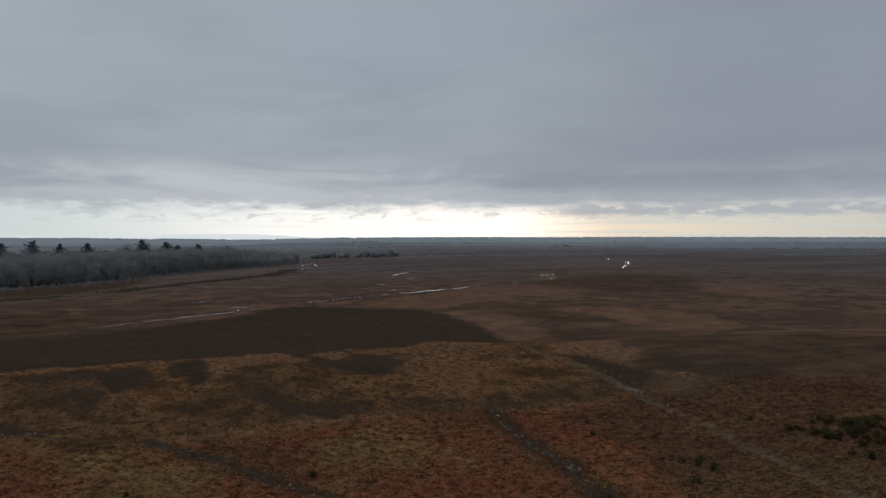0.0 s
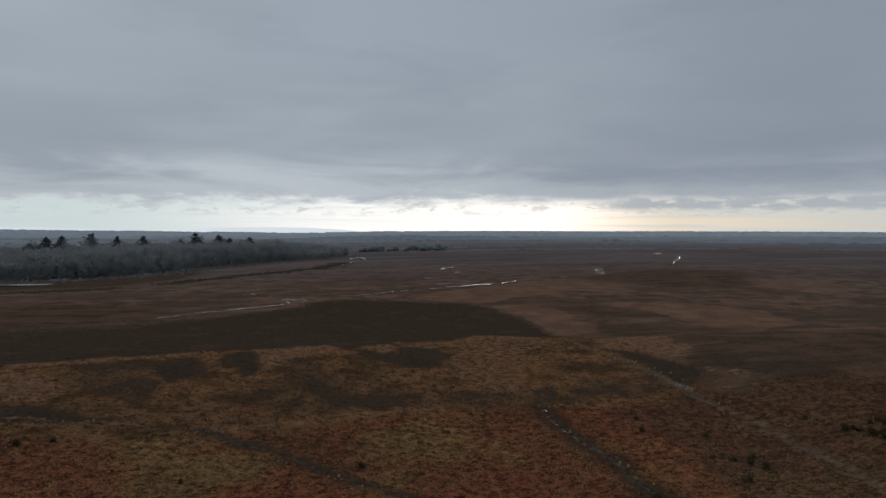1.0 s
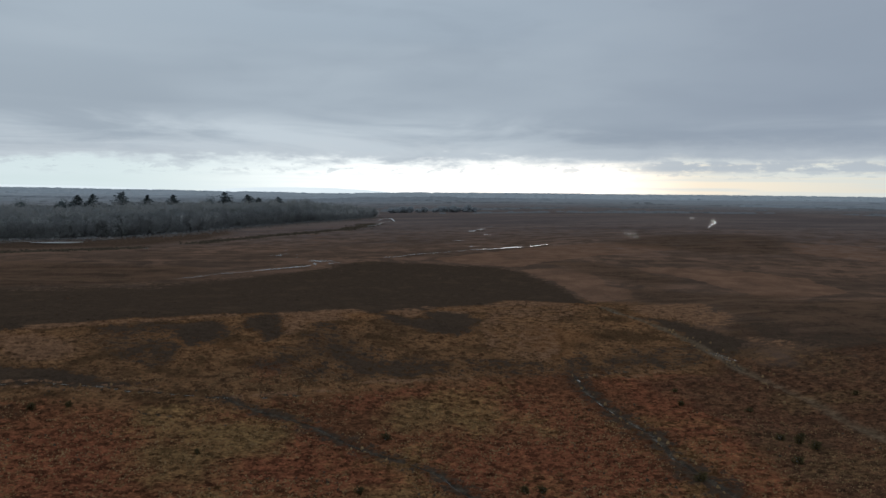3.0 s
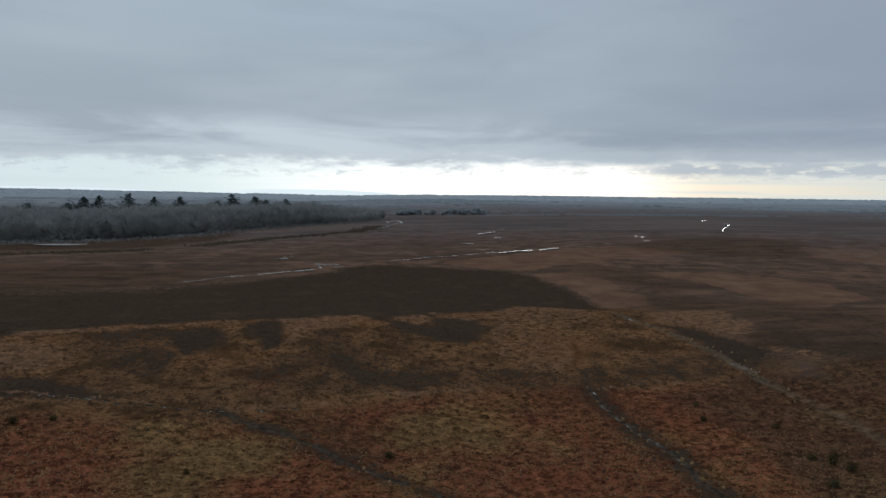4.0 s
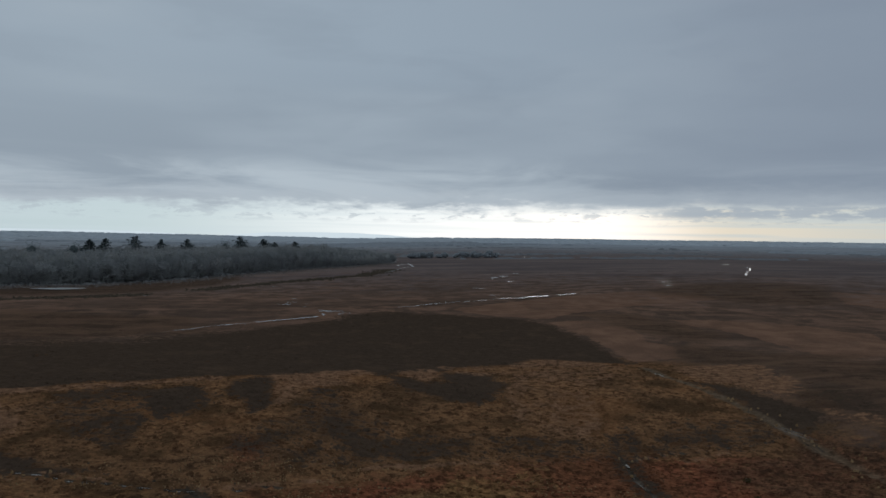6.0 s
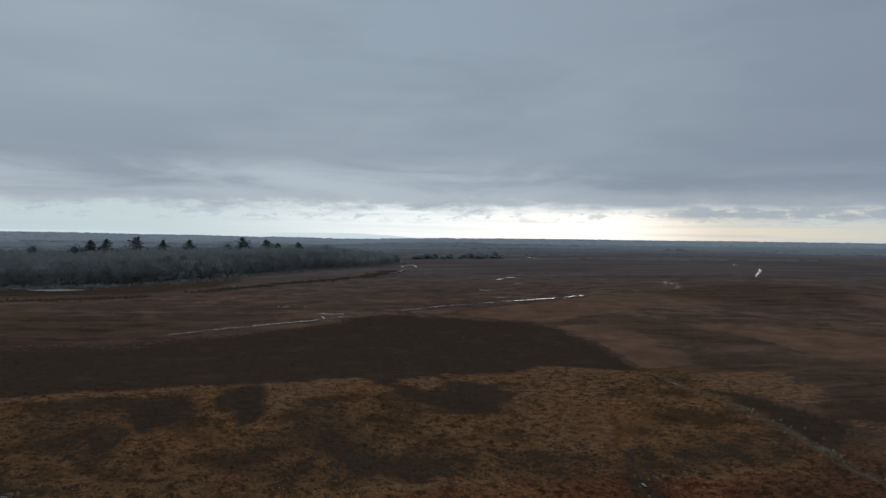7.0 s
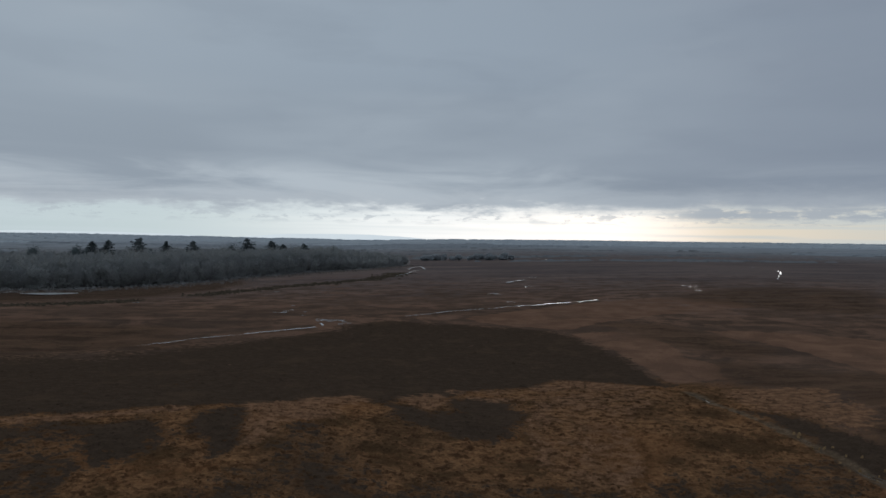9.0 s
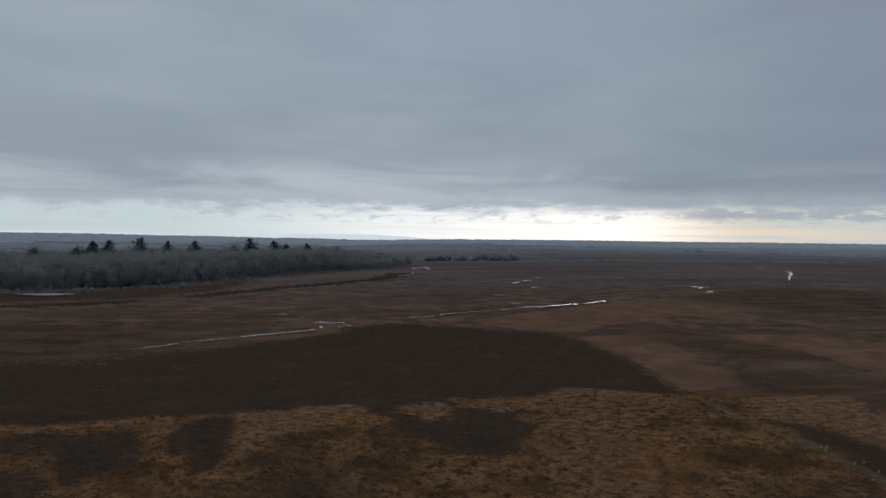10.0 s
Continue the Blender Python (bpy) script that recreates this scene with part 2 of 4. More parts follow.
PALE_GRASS = [
    [(19, 327), (40, 350), (69, 381), (114, 409), (137, 394), (141, 374), (104, 350), (70, 326), (52, 303), (39, 309)],
    [(50, 295), (65, 302), (75, 290), (73, 258), (78, 250), (75, 233), (60, 227), (60, 238), (56, 267)],
    [(94, 307), (115, 302), (132, 294), (148, 275), (146, 245), (123, 230), (112, 235), (110, 256), (105, 277), (99, 293)],
    [(204, 399), (243, 384), (230, 340), (206, 328), (188, 358)],
    [(-109, 609), (-71, 676), (-18, 737), (-22, 598), (-51, 566), (-92, 561)],
]
OLIVE = [
    [(-36, 131), (-30, 132), (-16, 126), (-14, 115), (-21, 113), (-19, 106), (-23, 102), (-28, 105), (-32, 112), (-28, 119), (-35, 124)],
    [(-3, 102), (7, 102), (11, 96), (-4, 96)],
    [(81, 123), (87, 117), (89, 110), (81, 100), (77, 109)],
    [(3, 139), (13, 141), (17, 128), (7, 125), (1, 130)],
]
# thin strips of bleached grass: lines and half widths
STRAW = [
    ([(-22, 193), (-15, 197), (-6, 203)], 2.0), ([(30, 218), (38, 226), (50, 221)], 2.2), ([(4, 207), (10, 208)], 1.8), ([(-69, 172), (-56, 178), (-44, 183), (-33, 188)], 1.5),
    ([(-3, 147), (1, 149), (5, 149)], 0.7), ([(5, 149), (14, 152), (17, 152)], 0.45), ([(-72, 165), (-63, 164), (-57, 158), (-62, 155)], 2.4), ([(70, 206), (80, 209)], 1.6),
    ([(-23, 137.5), (-14, 140.5)], 0.45), ([(-11, 142), (-6, 142.5)], 0.4), ([(48, 158.5), (57, 162)], 0.4), ([(-75, 141), (-57, 142), (-44, 141), (-35, 139)], 0.22), ([(-75, 138.6), (-57, 139.2), (-44, 138.6)], 0.2), ([(40, 158), (46, 161), (55, 164)], 0.25),
]
TRACKS = {
    "bank_foot": ([(-140, 140), (-73, 140), (-57, 141), (-44, 140), (-35, 138), (-24, 136.5), (-19, 138), (-13, 140.5)], 0.22),
    "diagonal": ([(-24, 136), (-15, 130), (-9, 125), (-4, 119), (2, 114), (7, 108), (10, 102), (13, 97), (20, 84)], 0.34),
    "middle": ([(38, 159), (38, 150), (39, 142), (40, 137), (41.3, 129), (42, 124), (42, 116), (43, 108), (44, 98)], 0.38),
    "main": ([(60.5, 219), (63, 206), (67, 194), (70, 183), (72.5, 170), (73.5, 163)], 0.78),
    "lane": ([(73.5, 163), (76, 152), (78, 139), (77.5, 121), (77.5, 108), (78, 98)], 1.2),
    "crossing": ([(18, 97), (32, 98.5), (48, 97.5), (62, 96), (90, 95)], 0.5),
    "spur": ([(38, 157), (45, 160), (54, 163), (65, 166.5), (71, 170)], 0.2),
    "olive_path": ([(-42, 132), (-29, 128), (-20, 125)], 0.16),
}


def track_bend(x, y):
    """The small wanderings of the tracks."""
    return 2.2 * (fbm(x / 6, y / 6, 131, 3) - 0.44), 2.2 * (fbm(x / 6, y / 6, 151, 3) - 0.44)


def cover(x, y):
    """How far each kind of ground cover, or distance haze tint, holds a place: 0.5 on its border, over ten metres or
    so.
    """
    wob = x + 5.5 * (fbm(x / 9, y / 9, 31) - 0.47)
    wav = y + 5.5 * (fbm(x / 9, y / 9, 47) - 0.47)
    soft = np.clip(np.hypot(x, y) * 0.027, 3.5, 30)
    got = {}
    for name, stands in (("heather", HEATHER), ("thin", THIN_HEATHER), ("sparse", SPARSE_HEATHER), ("dark", DARK_MOOR + DARK_HOLLOWS), ("pale", PALE_GRASS), ("tan", TAN_GRASS), ("hill", TAN_HILL),
                         ("rust", RUST + RUST_BITS), ("olive", OLIVE)):
        wide = {"dark": 1.8, "rust": 2.2, "olive": 2.2, "thin": 1.4, "sparse": 2.0}.get(name, 1.0) * soft
        if name == "heather":
            wide = wide * (1 + 5.0 * ss(-20, -75, x) * ss(215, 235, y))
        got[name] = np.clip(0.5 + np.max([spread(wob, wav, s) for s in stands], 0) / wide, 0, 1)
    got["heather"] = np.maximum(got["heather"], np.maximum(np.minimum(got.pop("thin"), 0.53), np.minimum(got.pop("sparse"), 0.42)))
    got["straw"] = np.maximum(np.minimum(got.pop("tan"), 0.82), np.minimum(got.pop("hill"), 0.40))
    for line, half in STRAW:
        got["straw"] = np.maximum(got["straw"], np.clip(1.0 - 0.5 * spread(0.6 * x + 0.4 * wob, 0.6 * y + 0.4 * wav, line, False) / half, 0, 1))
    shifted = wav + 0.45 * np.clip(35 - wob, 0, 60)
    got["bracken"] = np.clip(0.5 + np.minimum(160 - shifted + 8 * ss(60, 95, wob), 200) / (16 + 30 * ss(45, 80, wob)), 0, 1)
    got["bank"] = np.clip(0.5 + (232 - wav) / 30, 0, 1) * (1 - ss(50, 100, wob) * 0.75)
    sunk, path, bend = np.zeros(np.shape(x)), np.zeros(np.shape(x)), track_bend(x, y)
    for name, (line, half) in TRACKS.items():
        off = spread(x + bend[0], y + bend[1], line, False)
        near = np.clip(1.15 - 0.5 * off / half, 0, 1)
        if name in ("middle", "diagonal"):
            got["heather"] = np.maximum(got["heather"], np.clip((0.84 if name == "middle" else 0.72) - 0.16 * off, 0, 0.60))
        if name in ("main", "lane", "crossing"):
            path = np.maximum(path, near * (0.60 if name == "lane" else 1.0))
            ruts = np.clip(1.0 - 2.2 * np.abs(off - 0.62 * half), 0, 1)
            sunk = np.maximum(sunk, (0.62 if name == "main" else 0.35) * ruts)
        else:
            sunk = np.maximum(sunk, near)
    got["mud"] = sunk
    got["path"] = path
    # Distance masks that tint far ground towards haze grey and blue.
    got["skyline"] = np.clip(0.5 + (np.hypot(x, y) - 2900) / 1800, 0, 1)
    got["hazed_heath"] = np.clip(0.5 + (np.hypot(x, y) - 500) / 420, 0, 1)
    got["hazed_country"] = np.clip(0.5 + (np.hypot(x, y) - 1500) / 1500, 0, 1)
    return got


def ground_z(x, y):
    """The ground with its hummocks."""
    near = 1 - ss(250, 900, np.hypot(x, y))
    z = land(x, y) + near * (0.9 * (fbm(x / 17, y / 17, 3) - 0.47) + 0.35 * (fbm(x / 3.1, y / 3.1, 9, 3) - 0.44))
    bend = track_bend(x, y)
    for line, half in TRACKS.values():
        z = z - 0.22 * np.clip(1.2 - spread(x + bend[0], y + bend[1], line, False) / half, 0, 1)
    return z


# ---------------------------------------------------------------- materials
def material(name):
    mat = bpy.data.materials.new(name)
    mat.use_nodes = True
    n = Nodes(mat.node_tree)
    shader = mat.node_tree.nodes["Principled BSDF"]
    shader.inputs["Specular IOR Level"].default_value = 0.0
    shader.inputs["Roughness"].default_value = 0.95
    return mat, n, shader


def relief(n, shader, height, strength, distance):
    bump = n.add("ShaderNodeBump")
    bump.inputs["Strength"].default_value, bump.inputs["Distance"].default_value = strength, distance
    n.put(bump.inputs["Height"], height)
    n.put(shader.inputs["Normal"], bump.outputs[0])


def moor_material(name, plants=False):
    """Soil and low plants: stands of heather, bracken, bleached grass, mud, each torn at its border; clumps vary one by
    one; far ground is tinted for haze.
    """
    mat, n, shader = material(name)
    geo = n.add("ShaderNodeNewGeometry")
    place = geo.outputs["Position"]
    flat = n.scaled(place, (1.0, 1.0, 0.0))
    big = n.noise(flat, 0.018, 5.0, 0.6, 0.4)
    mid = n.noise(flat, 0.10, 6.0, 0.62, 0.3)
    small = n.noise(n.scaled(flat, (0.8, 1.0, 0.0)), 0.6, 6.0, 0.68)
    zone = n.noise(flat, 0.042, 6.0, 0.6, 0.5)
    fine = n.noise(n.scaled(place, (0.7, 1.0, 0.35)), 3.6, 3.0, 0.65)
    one = geo.outputs["Random Per Island"] if plants else fine
    grain = n.math("ADD", n.math("MULTIPLY", small, 0.8), n.math("MULTIPLY", one, 0.2)) if plants else small

    def field(label, ragged=1.0, sharp=0.25, speck=0.9):
        node = n.add("ShaderNodeAttribute")
        node.attribute_name = label
        torn = n.math("ADD", n.math("MULTIPLY", n.math("SUBTRACT", mid, 0.5), ragged * 1.3), n.math("MULTIPLY", n.math("SUBTRACT", grain, 0.5), ragged * speck))
        edge = n.step(n.math("ADD", node.outputs["Fac"], torn), 0.5 - sharp, 0.5 + sharp)
        return n.math("MULTIPLY", edge, n.step(node.outputs["Fac"], 0.0, 0.3))

    moor = n.mix(n.step(mid, 0.42, 0.59), (0.112, 0.074, 0.053), (0.254, 0.147, 0.096))
    moor = n.mix(n.math("MULTIPLY", n.step(big, 0.42, 0.60), 0.7), moor, (0.130, 0.084, 0.060))
    moor = n.mix(n.math("MULTIPLY", n.step(small, 0.45, 0.60), 0.65), moor, n.mix(n.step(fine, 0.4, 0.6), (0.077, 0.055, 0.042), (0.198, 0.126, 0.086)))
    wet = n.noise(n.scaled(place, (0.006, 0.022, 0.0)), 1.0, 6.0, 0.6, 0.3)
    moor = n.mix(n.math("MULTIPLY", n.step(wet, 0.50, 0.66), 0.4), moor, (0.080, 0.058, 0.045))
    moor = n.mix(n.math("MULTIPLY", n.step(zone, 0.52, 0.62), 0.6), moor, (0.255, 0.150, 0.102))
    swathe = n.noise(n.scaled(flat, (0.22, 1.0, 0.0)), 0.16, 5.0, 0.6, 0.3)
    moor = n.mix(n.step(swathe, 0.54, 0.64, 0.0, 0.40), moor, (0.262, 0.158, 0.106))
    moor = n.mix(n.step(swathe, 0.46, 0.36, 0.0, 0.40), moor, (0.093, 0.061, 0.043))
    pale = n.mix(n.step(mid, 0.35, 0.68), (0.190, 0.110, 0.072), (0.280, 0.158, 0.100))
    pale = n.mix(n.math("MULTIPLY", n.step(zone, 0.52, 0.62), 0.25), pale, (0.115, 0.080, 0.060))
    bank = n.mix(n.step(grain, 0.36, 0.62), (0.106, 0.055, 0.028), (0.340, 0.177, 0.083))
    bank = n.mix(n.math("MULTIPLY", n.step(zone, 0.50, 0.60), 0.45), bank, n.mix(n.step(grain, 0.38, 0.66), (0.073, 0.046, 0.028), (0.176, 0.101, 0.054)))
    bank = n.mix(n.math("MULTIPLY", n.step(n.math("ADD", n.math("MULTIPLY", mid, 0.6), n.math("MULTIPLY", small, 0.4)), 0.485, 0.565), 0.80), bank, (0.080, 0.048, 0.025))
    bank = n.mix(n.math("MULTIPLY", n.step(zone, 0.44, 0.36), 0.35), bank, (0.282, 0.129, 0.054))
    tuft = n.noise(n.scaled(flat, (0.75, 1.0, 0.0)), 1.15, 3.0, 0.6)
    bracken = n.mix(n.step(grain, 0.34, 0.66), (0.080, 0.035, 0.019), (0.325, 0.132, 0.064))
    straw = n.mix(n.step(grain, 0.35, 0.65), (0.095, 0.052, 0.022), (0.410, 0.228, 0.094))
    bracken = n.mix(n.math("MULTIPLY", n.step(n.math("ADD", n.math("MULTIPLY", zone, 0.7), n.math("MULTIPLY", tuft, 0.3)), 0.49, 0.56), 0.80), bracken, straw)
    bracken = n.mix(n.math("MULTIPLY", n.step(mid, 0.53, 0.66), 0.7), bracken, (0.092, 0.050, 0.028))
    bracken = n.mix(n.math("MULTIPLY", n.step(zone, 0.42, 0.34), 0.5), bracken, (0.119, 0.060, 0.032))
    rust = n.mix(n.step(grain, 0.34, 0.66), (0.092, 0.033, 0.019), (0.365, 0.124, 0.064))
    rust = n.mix(n.math("MULTIPLY", n.step(tuft, 0.55, 0.64), 0.55), rust, (0.330, 0.175, 0.082))
    heather = n.mix(n.step(grain, 0.30, 0.72), (0.068, 0.047, 0.032), (0.095, 0.064, 0.044))
    heather = n.mix(n.math("MULTIPLY", n.step(mid, 0.52, 0.66), 0.5), heather, (0.116, 0.075, 0.048))
    olive = n.mix(n.step(grain, 0.35, 0.65), (0.120, 0.074, 0.032), (0.350, 0.215, 0.090))
    mud = n.mix(n.step(small, 0.40, 0.64), (0.046, 0.035, 0.026), (0.120, 0.092, 0.066))
    # Far tones: haze-grey land, then purple-brown moor mixed with haze.
    hazed_country = n.mix(n.step(wet, 0.42, 0.58), (0.270, 0.286, 0.300), (0.380, 0.398, 0.410))
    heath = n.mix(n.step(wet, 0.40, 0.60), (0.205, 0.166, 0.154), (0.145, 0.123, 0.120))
    dry = n.mix(n.step(grain, 0.35, 0.65), (0.155, 0.087, 0.050), (0.350, 0.188, 0.104))
    colour = n.mix(field("bank", 0.6), moor, bank)
    colour = n.mix(field("pale", 0.5, 0.09), colour, pale)
    colour = n.mix(n.math("MULTIPLY", field("hazed_heath", 1.0, 0.4), 0.78), colour, heath)
    streak = n.noise(n.scaled(flat, (0.40, 1.0, 0.0)), 2.3, 4.0, 0.6, 0.2)
    colour = n.mix(field("bracken", 0.8), colour, bracken)
    colour = n.mix(n.math("MULTIPLY", field("rust", 1.8, 0.45), 0.62), colour, rust)
    colour = n.mix(n.math("MULTIPLY", field("olive", 2.0, 0.45), 0.62), colour, olive)
    colour = n.mix(n.math("MULTIPLY", field("dark", 1.3, 0.45), 0.60), colour, n.mix(n.step(n.math("ADD", n.math("MULTIPLY", grain, 0.5), n.math("MULTIPLY", swathe, 0.5)), 0.42, 0.60), (0.064, 0.041, 0.027), (0.150, 0.090, 0.054)))
    near = n.step(n.math("MAXIMUM", field("bracken", 0.8), n.math("MULTIPLY", field("bank", 0.6), 0.45)), 0.0, 1.0)
    # Dark streaks put the shade of gaps between tufts into the colour.
    colour = n.mix(n.math("MULTIPLY", near, n.step(streak, 0.53, 0.60, 0.0, 0.55)), colour, n.mix(1.0, colour, (0.36, 0.36, 0.38), "MULTIPLY"))
    colour = n.mix(n.math("MULTIPLY", near, n.step(streak, 0.46, 0.38, 0.0, 0.45)), colour, n.mix(1.0, colour, (1.75, 1.70, 1.62), "MULTIPLY"))
    colour = n.mix(field("heather", 1.1, 0.16, 2.4), colour, heather)
    colour = n.mix(n.math("MULTIPLY", field("straw", 1.5, 0.3, 1.6), 0.9), colour, dry)
    # Haze painted by distance: grey-blue land, then paler skyline ground.
    colour = n.mix(field("hazed_country", 0.8, 0.5), colour, hazed_country)
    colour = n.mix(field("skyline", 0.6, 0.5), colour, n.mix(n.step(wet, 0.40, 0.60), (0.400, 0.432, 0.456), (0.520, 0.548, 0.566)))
    gravel = n.mix(n.step(small, 0.38, 0.64), (0.128, 0.088, 0.055), (0.235, 0.164, 0.104))
    colour = n.mix(n.math("MULTIPLY", field("path", 1.0, 0.35), 0.85), colour, gravel)
    muddy = field("mud", 0.7, 0.18)
    colour = n.mix(muddy, colour, mud)
    colour = n.mix(n.step(fine, 0.34, 0.66, 0.0, 0.40 if plants else 0.3), colour, n.mix(1.0, colour, (0.35, 0.35, 0.35), "MULTIPLY"))
    n.put(shader.inputs["Base Color"], colour)
    n.put(shader.inputs["Roughness"], n.math("SUBTRACT", 0.97, n.math("MULTIPLY", muddy, n.step(small, 0.56, 0.64, 0.0, 0.35))))
    n.put(shader.inputs["Specular IOR Level"], n.math("MULTIPLY", muddy, 0.01))
    relief(n, shader, n.math("ADD", small, n.math("MULTIPLY", fine, 0.5)), 0.9, 0.5)
    return mat


def plant_material(name, dark, light, spare=None, scale=0.12):
    """Clumps whose colours vary from one to the next and over a few metres."""
    mat, n, shader = material(name)
    geo = n.add("ShaderNodeNewGeometry")
    one = geo.outputs["Random Per Island"]
    patch = n.noise(geo.outputs["Position"], scale, 4.0, 0.6)
    grain = n.noise(geo.outputs["Position"], 6.0, 2.0, 0.6)
    colour = n.mix(n.math("ADD", n.math("MULTIPLY", one, 0.6), n.math("MULTIPLY", n.step(patch, 0.35, 0.65), 0.4)), dark, light)
    if spare:
        colour = n.mix(n.math("MULTIPLY", n.step(n.math("ADD", patch, n.math("MULTIPLY", one, 0.12)), 0.56, 0.66), 0.85), colour, spare)
    colour = n.mix(n.step(grain, 0.3, 0.7, 0.0, 0.45), colour, n.mix(1.0, colour, (0.4, 0.4, 0.4), "MULTIPLY"))
    n.put(shader.inputs["Base Color"], colour)
    relief(n, shader, grain, 0.6, 0.15)
    return mat


def tree_material(name, dark, light, through=0.0):
    """Bark, twigs or needles; thin ones let part of the light through."""
    mat, n, shader = material(name)
    geo = n.add("ShaderNodeNewGeometry")
    own = n.add("ShaderNodeObjectInfo").outputs["Random"]
    f = n.math("ADD", n.math("MULTIPLY", geo.outputs["Random Per Island"], 0.4), n.math("MULTIPLY", own, 0.6))
    grain = n.noise(geo.outputs["Position"], 0.35, 3.0)
    colour = n.mix(f, dark, light)
    colour = n.mix(n.step(grain, 0.35, 0.7, 0.0, 0.3), colour, n.mix(1.0, colour, (0.65, 0.65, 0.65), "MULTIPLY"))
    n.put(shader.inputs["Base Color"], colour)
    if through:
        thin, both = n.add("ShaderNodeBsdfTranslucent"), n.add("ShaderNodeMixShader")
        n.put(thin.inputs[0], colour)
        both.inputs[0].default_value = through
        n.put(both.inputs[1], shader.outputs[0])
        n.put(both.inputs[2], thin.outputs[0])
        n.put(mat.node_tree.nodes["Material Output"].inputs[0], both.outputs[0])
    return mat


def water_material(name, rough, ripple, body_colour=(0.02, 0.02, 0.018, 1)):
    mat, n, shader = material(name)
    shader.inputs["Base Color"].default_value = body_colour
    shader.inputs["Roughness"].default_value = rough
    shader.inputs["Specular IOR Level"].default_value = 0.5
    shader.inputs["IOR"].default_value = 1.33
    place = n.add("ShaderNodeNewGeometry").outputs["Position"]
    relief(n, shader, n.noise(place, 1.6, 2.0), ripple, 0.3)
    return mat


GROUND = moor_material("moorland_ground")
PLANTS = moor_material("low_moorland_plants", True)
SCRUB = plant_material("dark_willow_scrub", (0.060, 0.048, 0.034), (0.120, 0.092, 0.064))
RUSH = plant_material("straw_rushes", (0.190, 0.118, 0.056), (0.390, 0.250, 0.125))
GORSE = tree_material("dark_gorse", (0.072, 0.060, 0.030), (0.130, 0.098, 0.047), 0.4)
# Needles, twigs, bark and thicket are lifted greyer to paint in distance haze.
NEEDLES = tree_material("pine_needles", (0.095, 0.116, 0.120), (0.130, 0.150, 0.148), 0.3)
TWIGS = tree_material("bare_winter_twigs", (0.240, 0.248, 0.245), (0.316, 0.320, 0.309), 0.6)
TWIG_MASS = tree_material("dense_winter_twigs", (0.287, 0.297, 0.295), (0.351, 0.356, 0.346), 0.45)
INNER_TWIGS = tree_material("canopy_twigs", (0.265, 0.275, 0.273), (0.320, 0.325, 0.317), 0.6)
# Lighter and bluer than the wood's twigs, to paint haze over the copse.
HAZED_COPSE_TWIGS = tree_material("hazed_copse_twigs", (0.320, 0.346, 0.366), (0.420, 0.440, 0.456), 0.5)
BARK = tree_material("grey_brown_bark", (0.278, 0.284, 0.286), (0.378, 0.372, 0.362))
# Haze is put into these base colours, more of it for the skyline.
HAZED_FAR_WOOD = tree_material("hazed_far_woodland", (0.250, 0.268, 0.284), (0.330, 0.346, 0.358))
HAZED_SKYLINE_WOOD = tree_material("hazed_skyline_woodland", (0.400, 0.435, 0.460), (0.500, 0.530, 0.550))
THICKET = tree_material("grey_brown_thicket", (0.182, 0.175, 0.168), (0.242, 0.228, 0.215))
EDGE_SCRUB = tree_material("brown_edge_scrub", (0.112, 0.094, 0.082), (0.175, 0.146, 0.126))
# Paler than the crowns, to paint haze into the wood's shaded foot.
HAZED_UNDERSTOREY = tree_material("hazed_understorey", (0.376, 0.386, 0.383), (0.454, 0.456, 0.442), 0.6)
FAR_SCRUB = tree_material("distant_scrub", (0.150, 0.154, 0.158), (0.215, 0.217, 0.218))
# Pale body colours of stream and pond stand in for mirrored bright sky.
STREAM = water_material("sky_pale_stream_water", 0.14, 0.4, (0.72, 0.72, 0.70, 1))
RIPPLED = water_material("sky_pale_pond_water", 0.14, 0.3, (0.78, 0.75, 0.71, 1))
MURKY = water_material("murky_rain_water", 0.55, 0.4, (0.05, 0.047, 0.042, 1))


# ---------------------------------------------------------------- mesh helpers
def mesh_object(name, verts, faces, mat, smooth=False):
    data = bpy.data.meshes.new(name)
    data.from_pydata([tuple(v) for v in verts], [], [tuple(f) for f in faces])
    data.materials.append(mat)
    if smooth:
        data.polygons.foreach_set("use_smooth", [True] * len(data.polygons))
    data.update()
    return new(name, data)


def triangles_object(name, verts, tris, mat, smooth=False):
    """A mesh from arrays, quickly."""
    data = bpy.data.meshes.new(name)
    verts, tris = np.asarray(verts, np.float32), np.asarray(tris, np.int32)
    data.vertices.add(len(verts))
    data.vertices.foreach_set("co", verts.ravel())
    data.loops.add(tris.size)
    data.loops.foreach_set("vertex_index", tris.ravel())
    data.polygons.add(len(tris))
    data.polygons.foreach_set("loop_start", np.arange(0, tris.size, tris.shape[1], dtype=np.int32))
    data.materials.append(mat)
    data.update(calc_edges=True)
    if smooth:
        data.polygons.foreach_set("use_smooth", np.ones(len(tris), bool))
    return new(name, data)


def under(ob, parent, label=""):
    ob.parent = parent
    return tagged(ob, label)


# ---------------------------------------------------------------- the ground
def give_cover(ob, x, y):
    for label, values in cover(x, y).items():
        ob.data.attributes.new(label, "FLOAT", "POINT").data.foreach_set("value", np.asarray(values, np.float32))


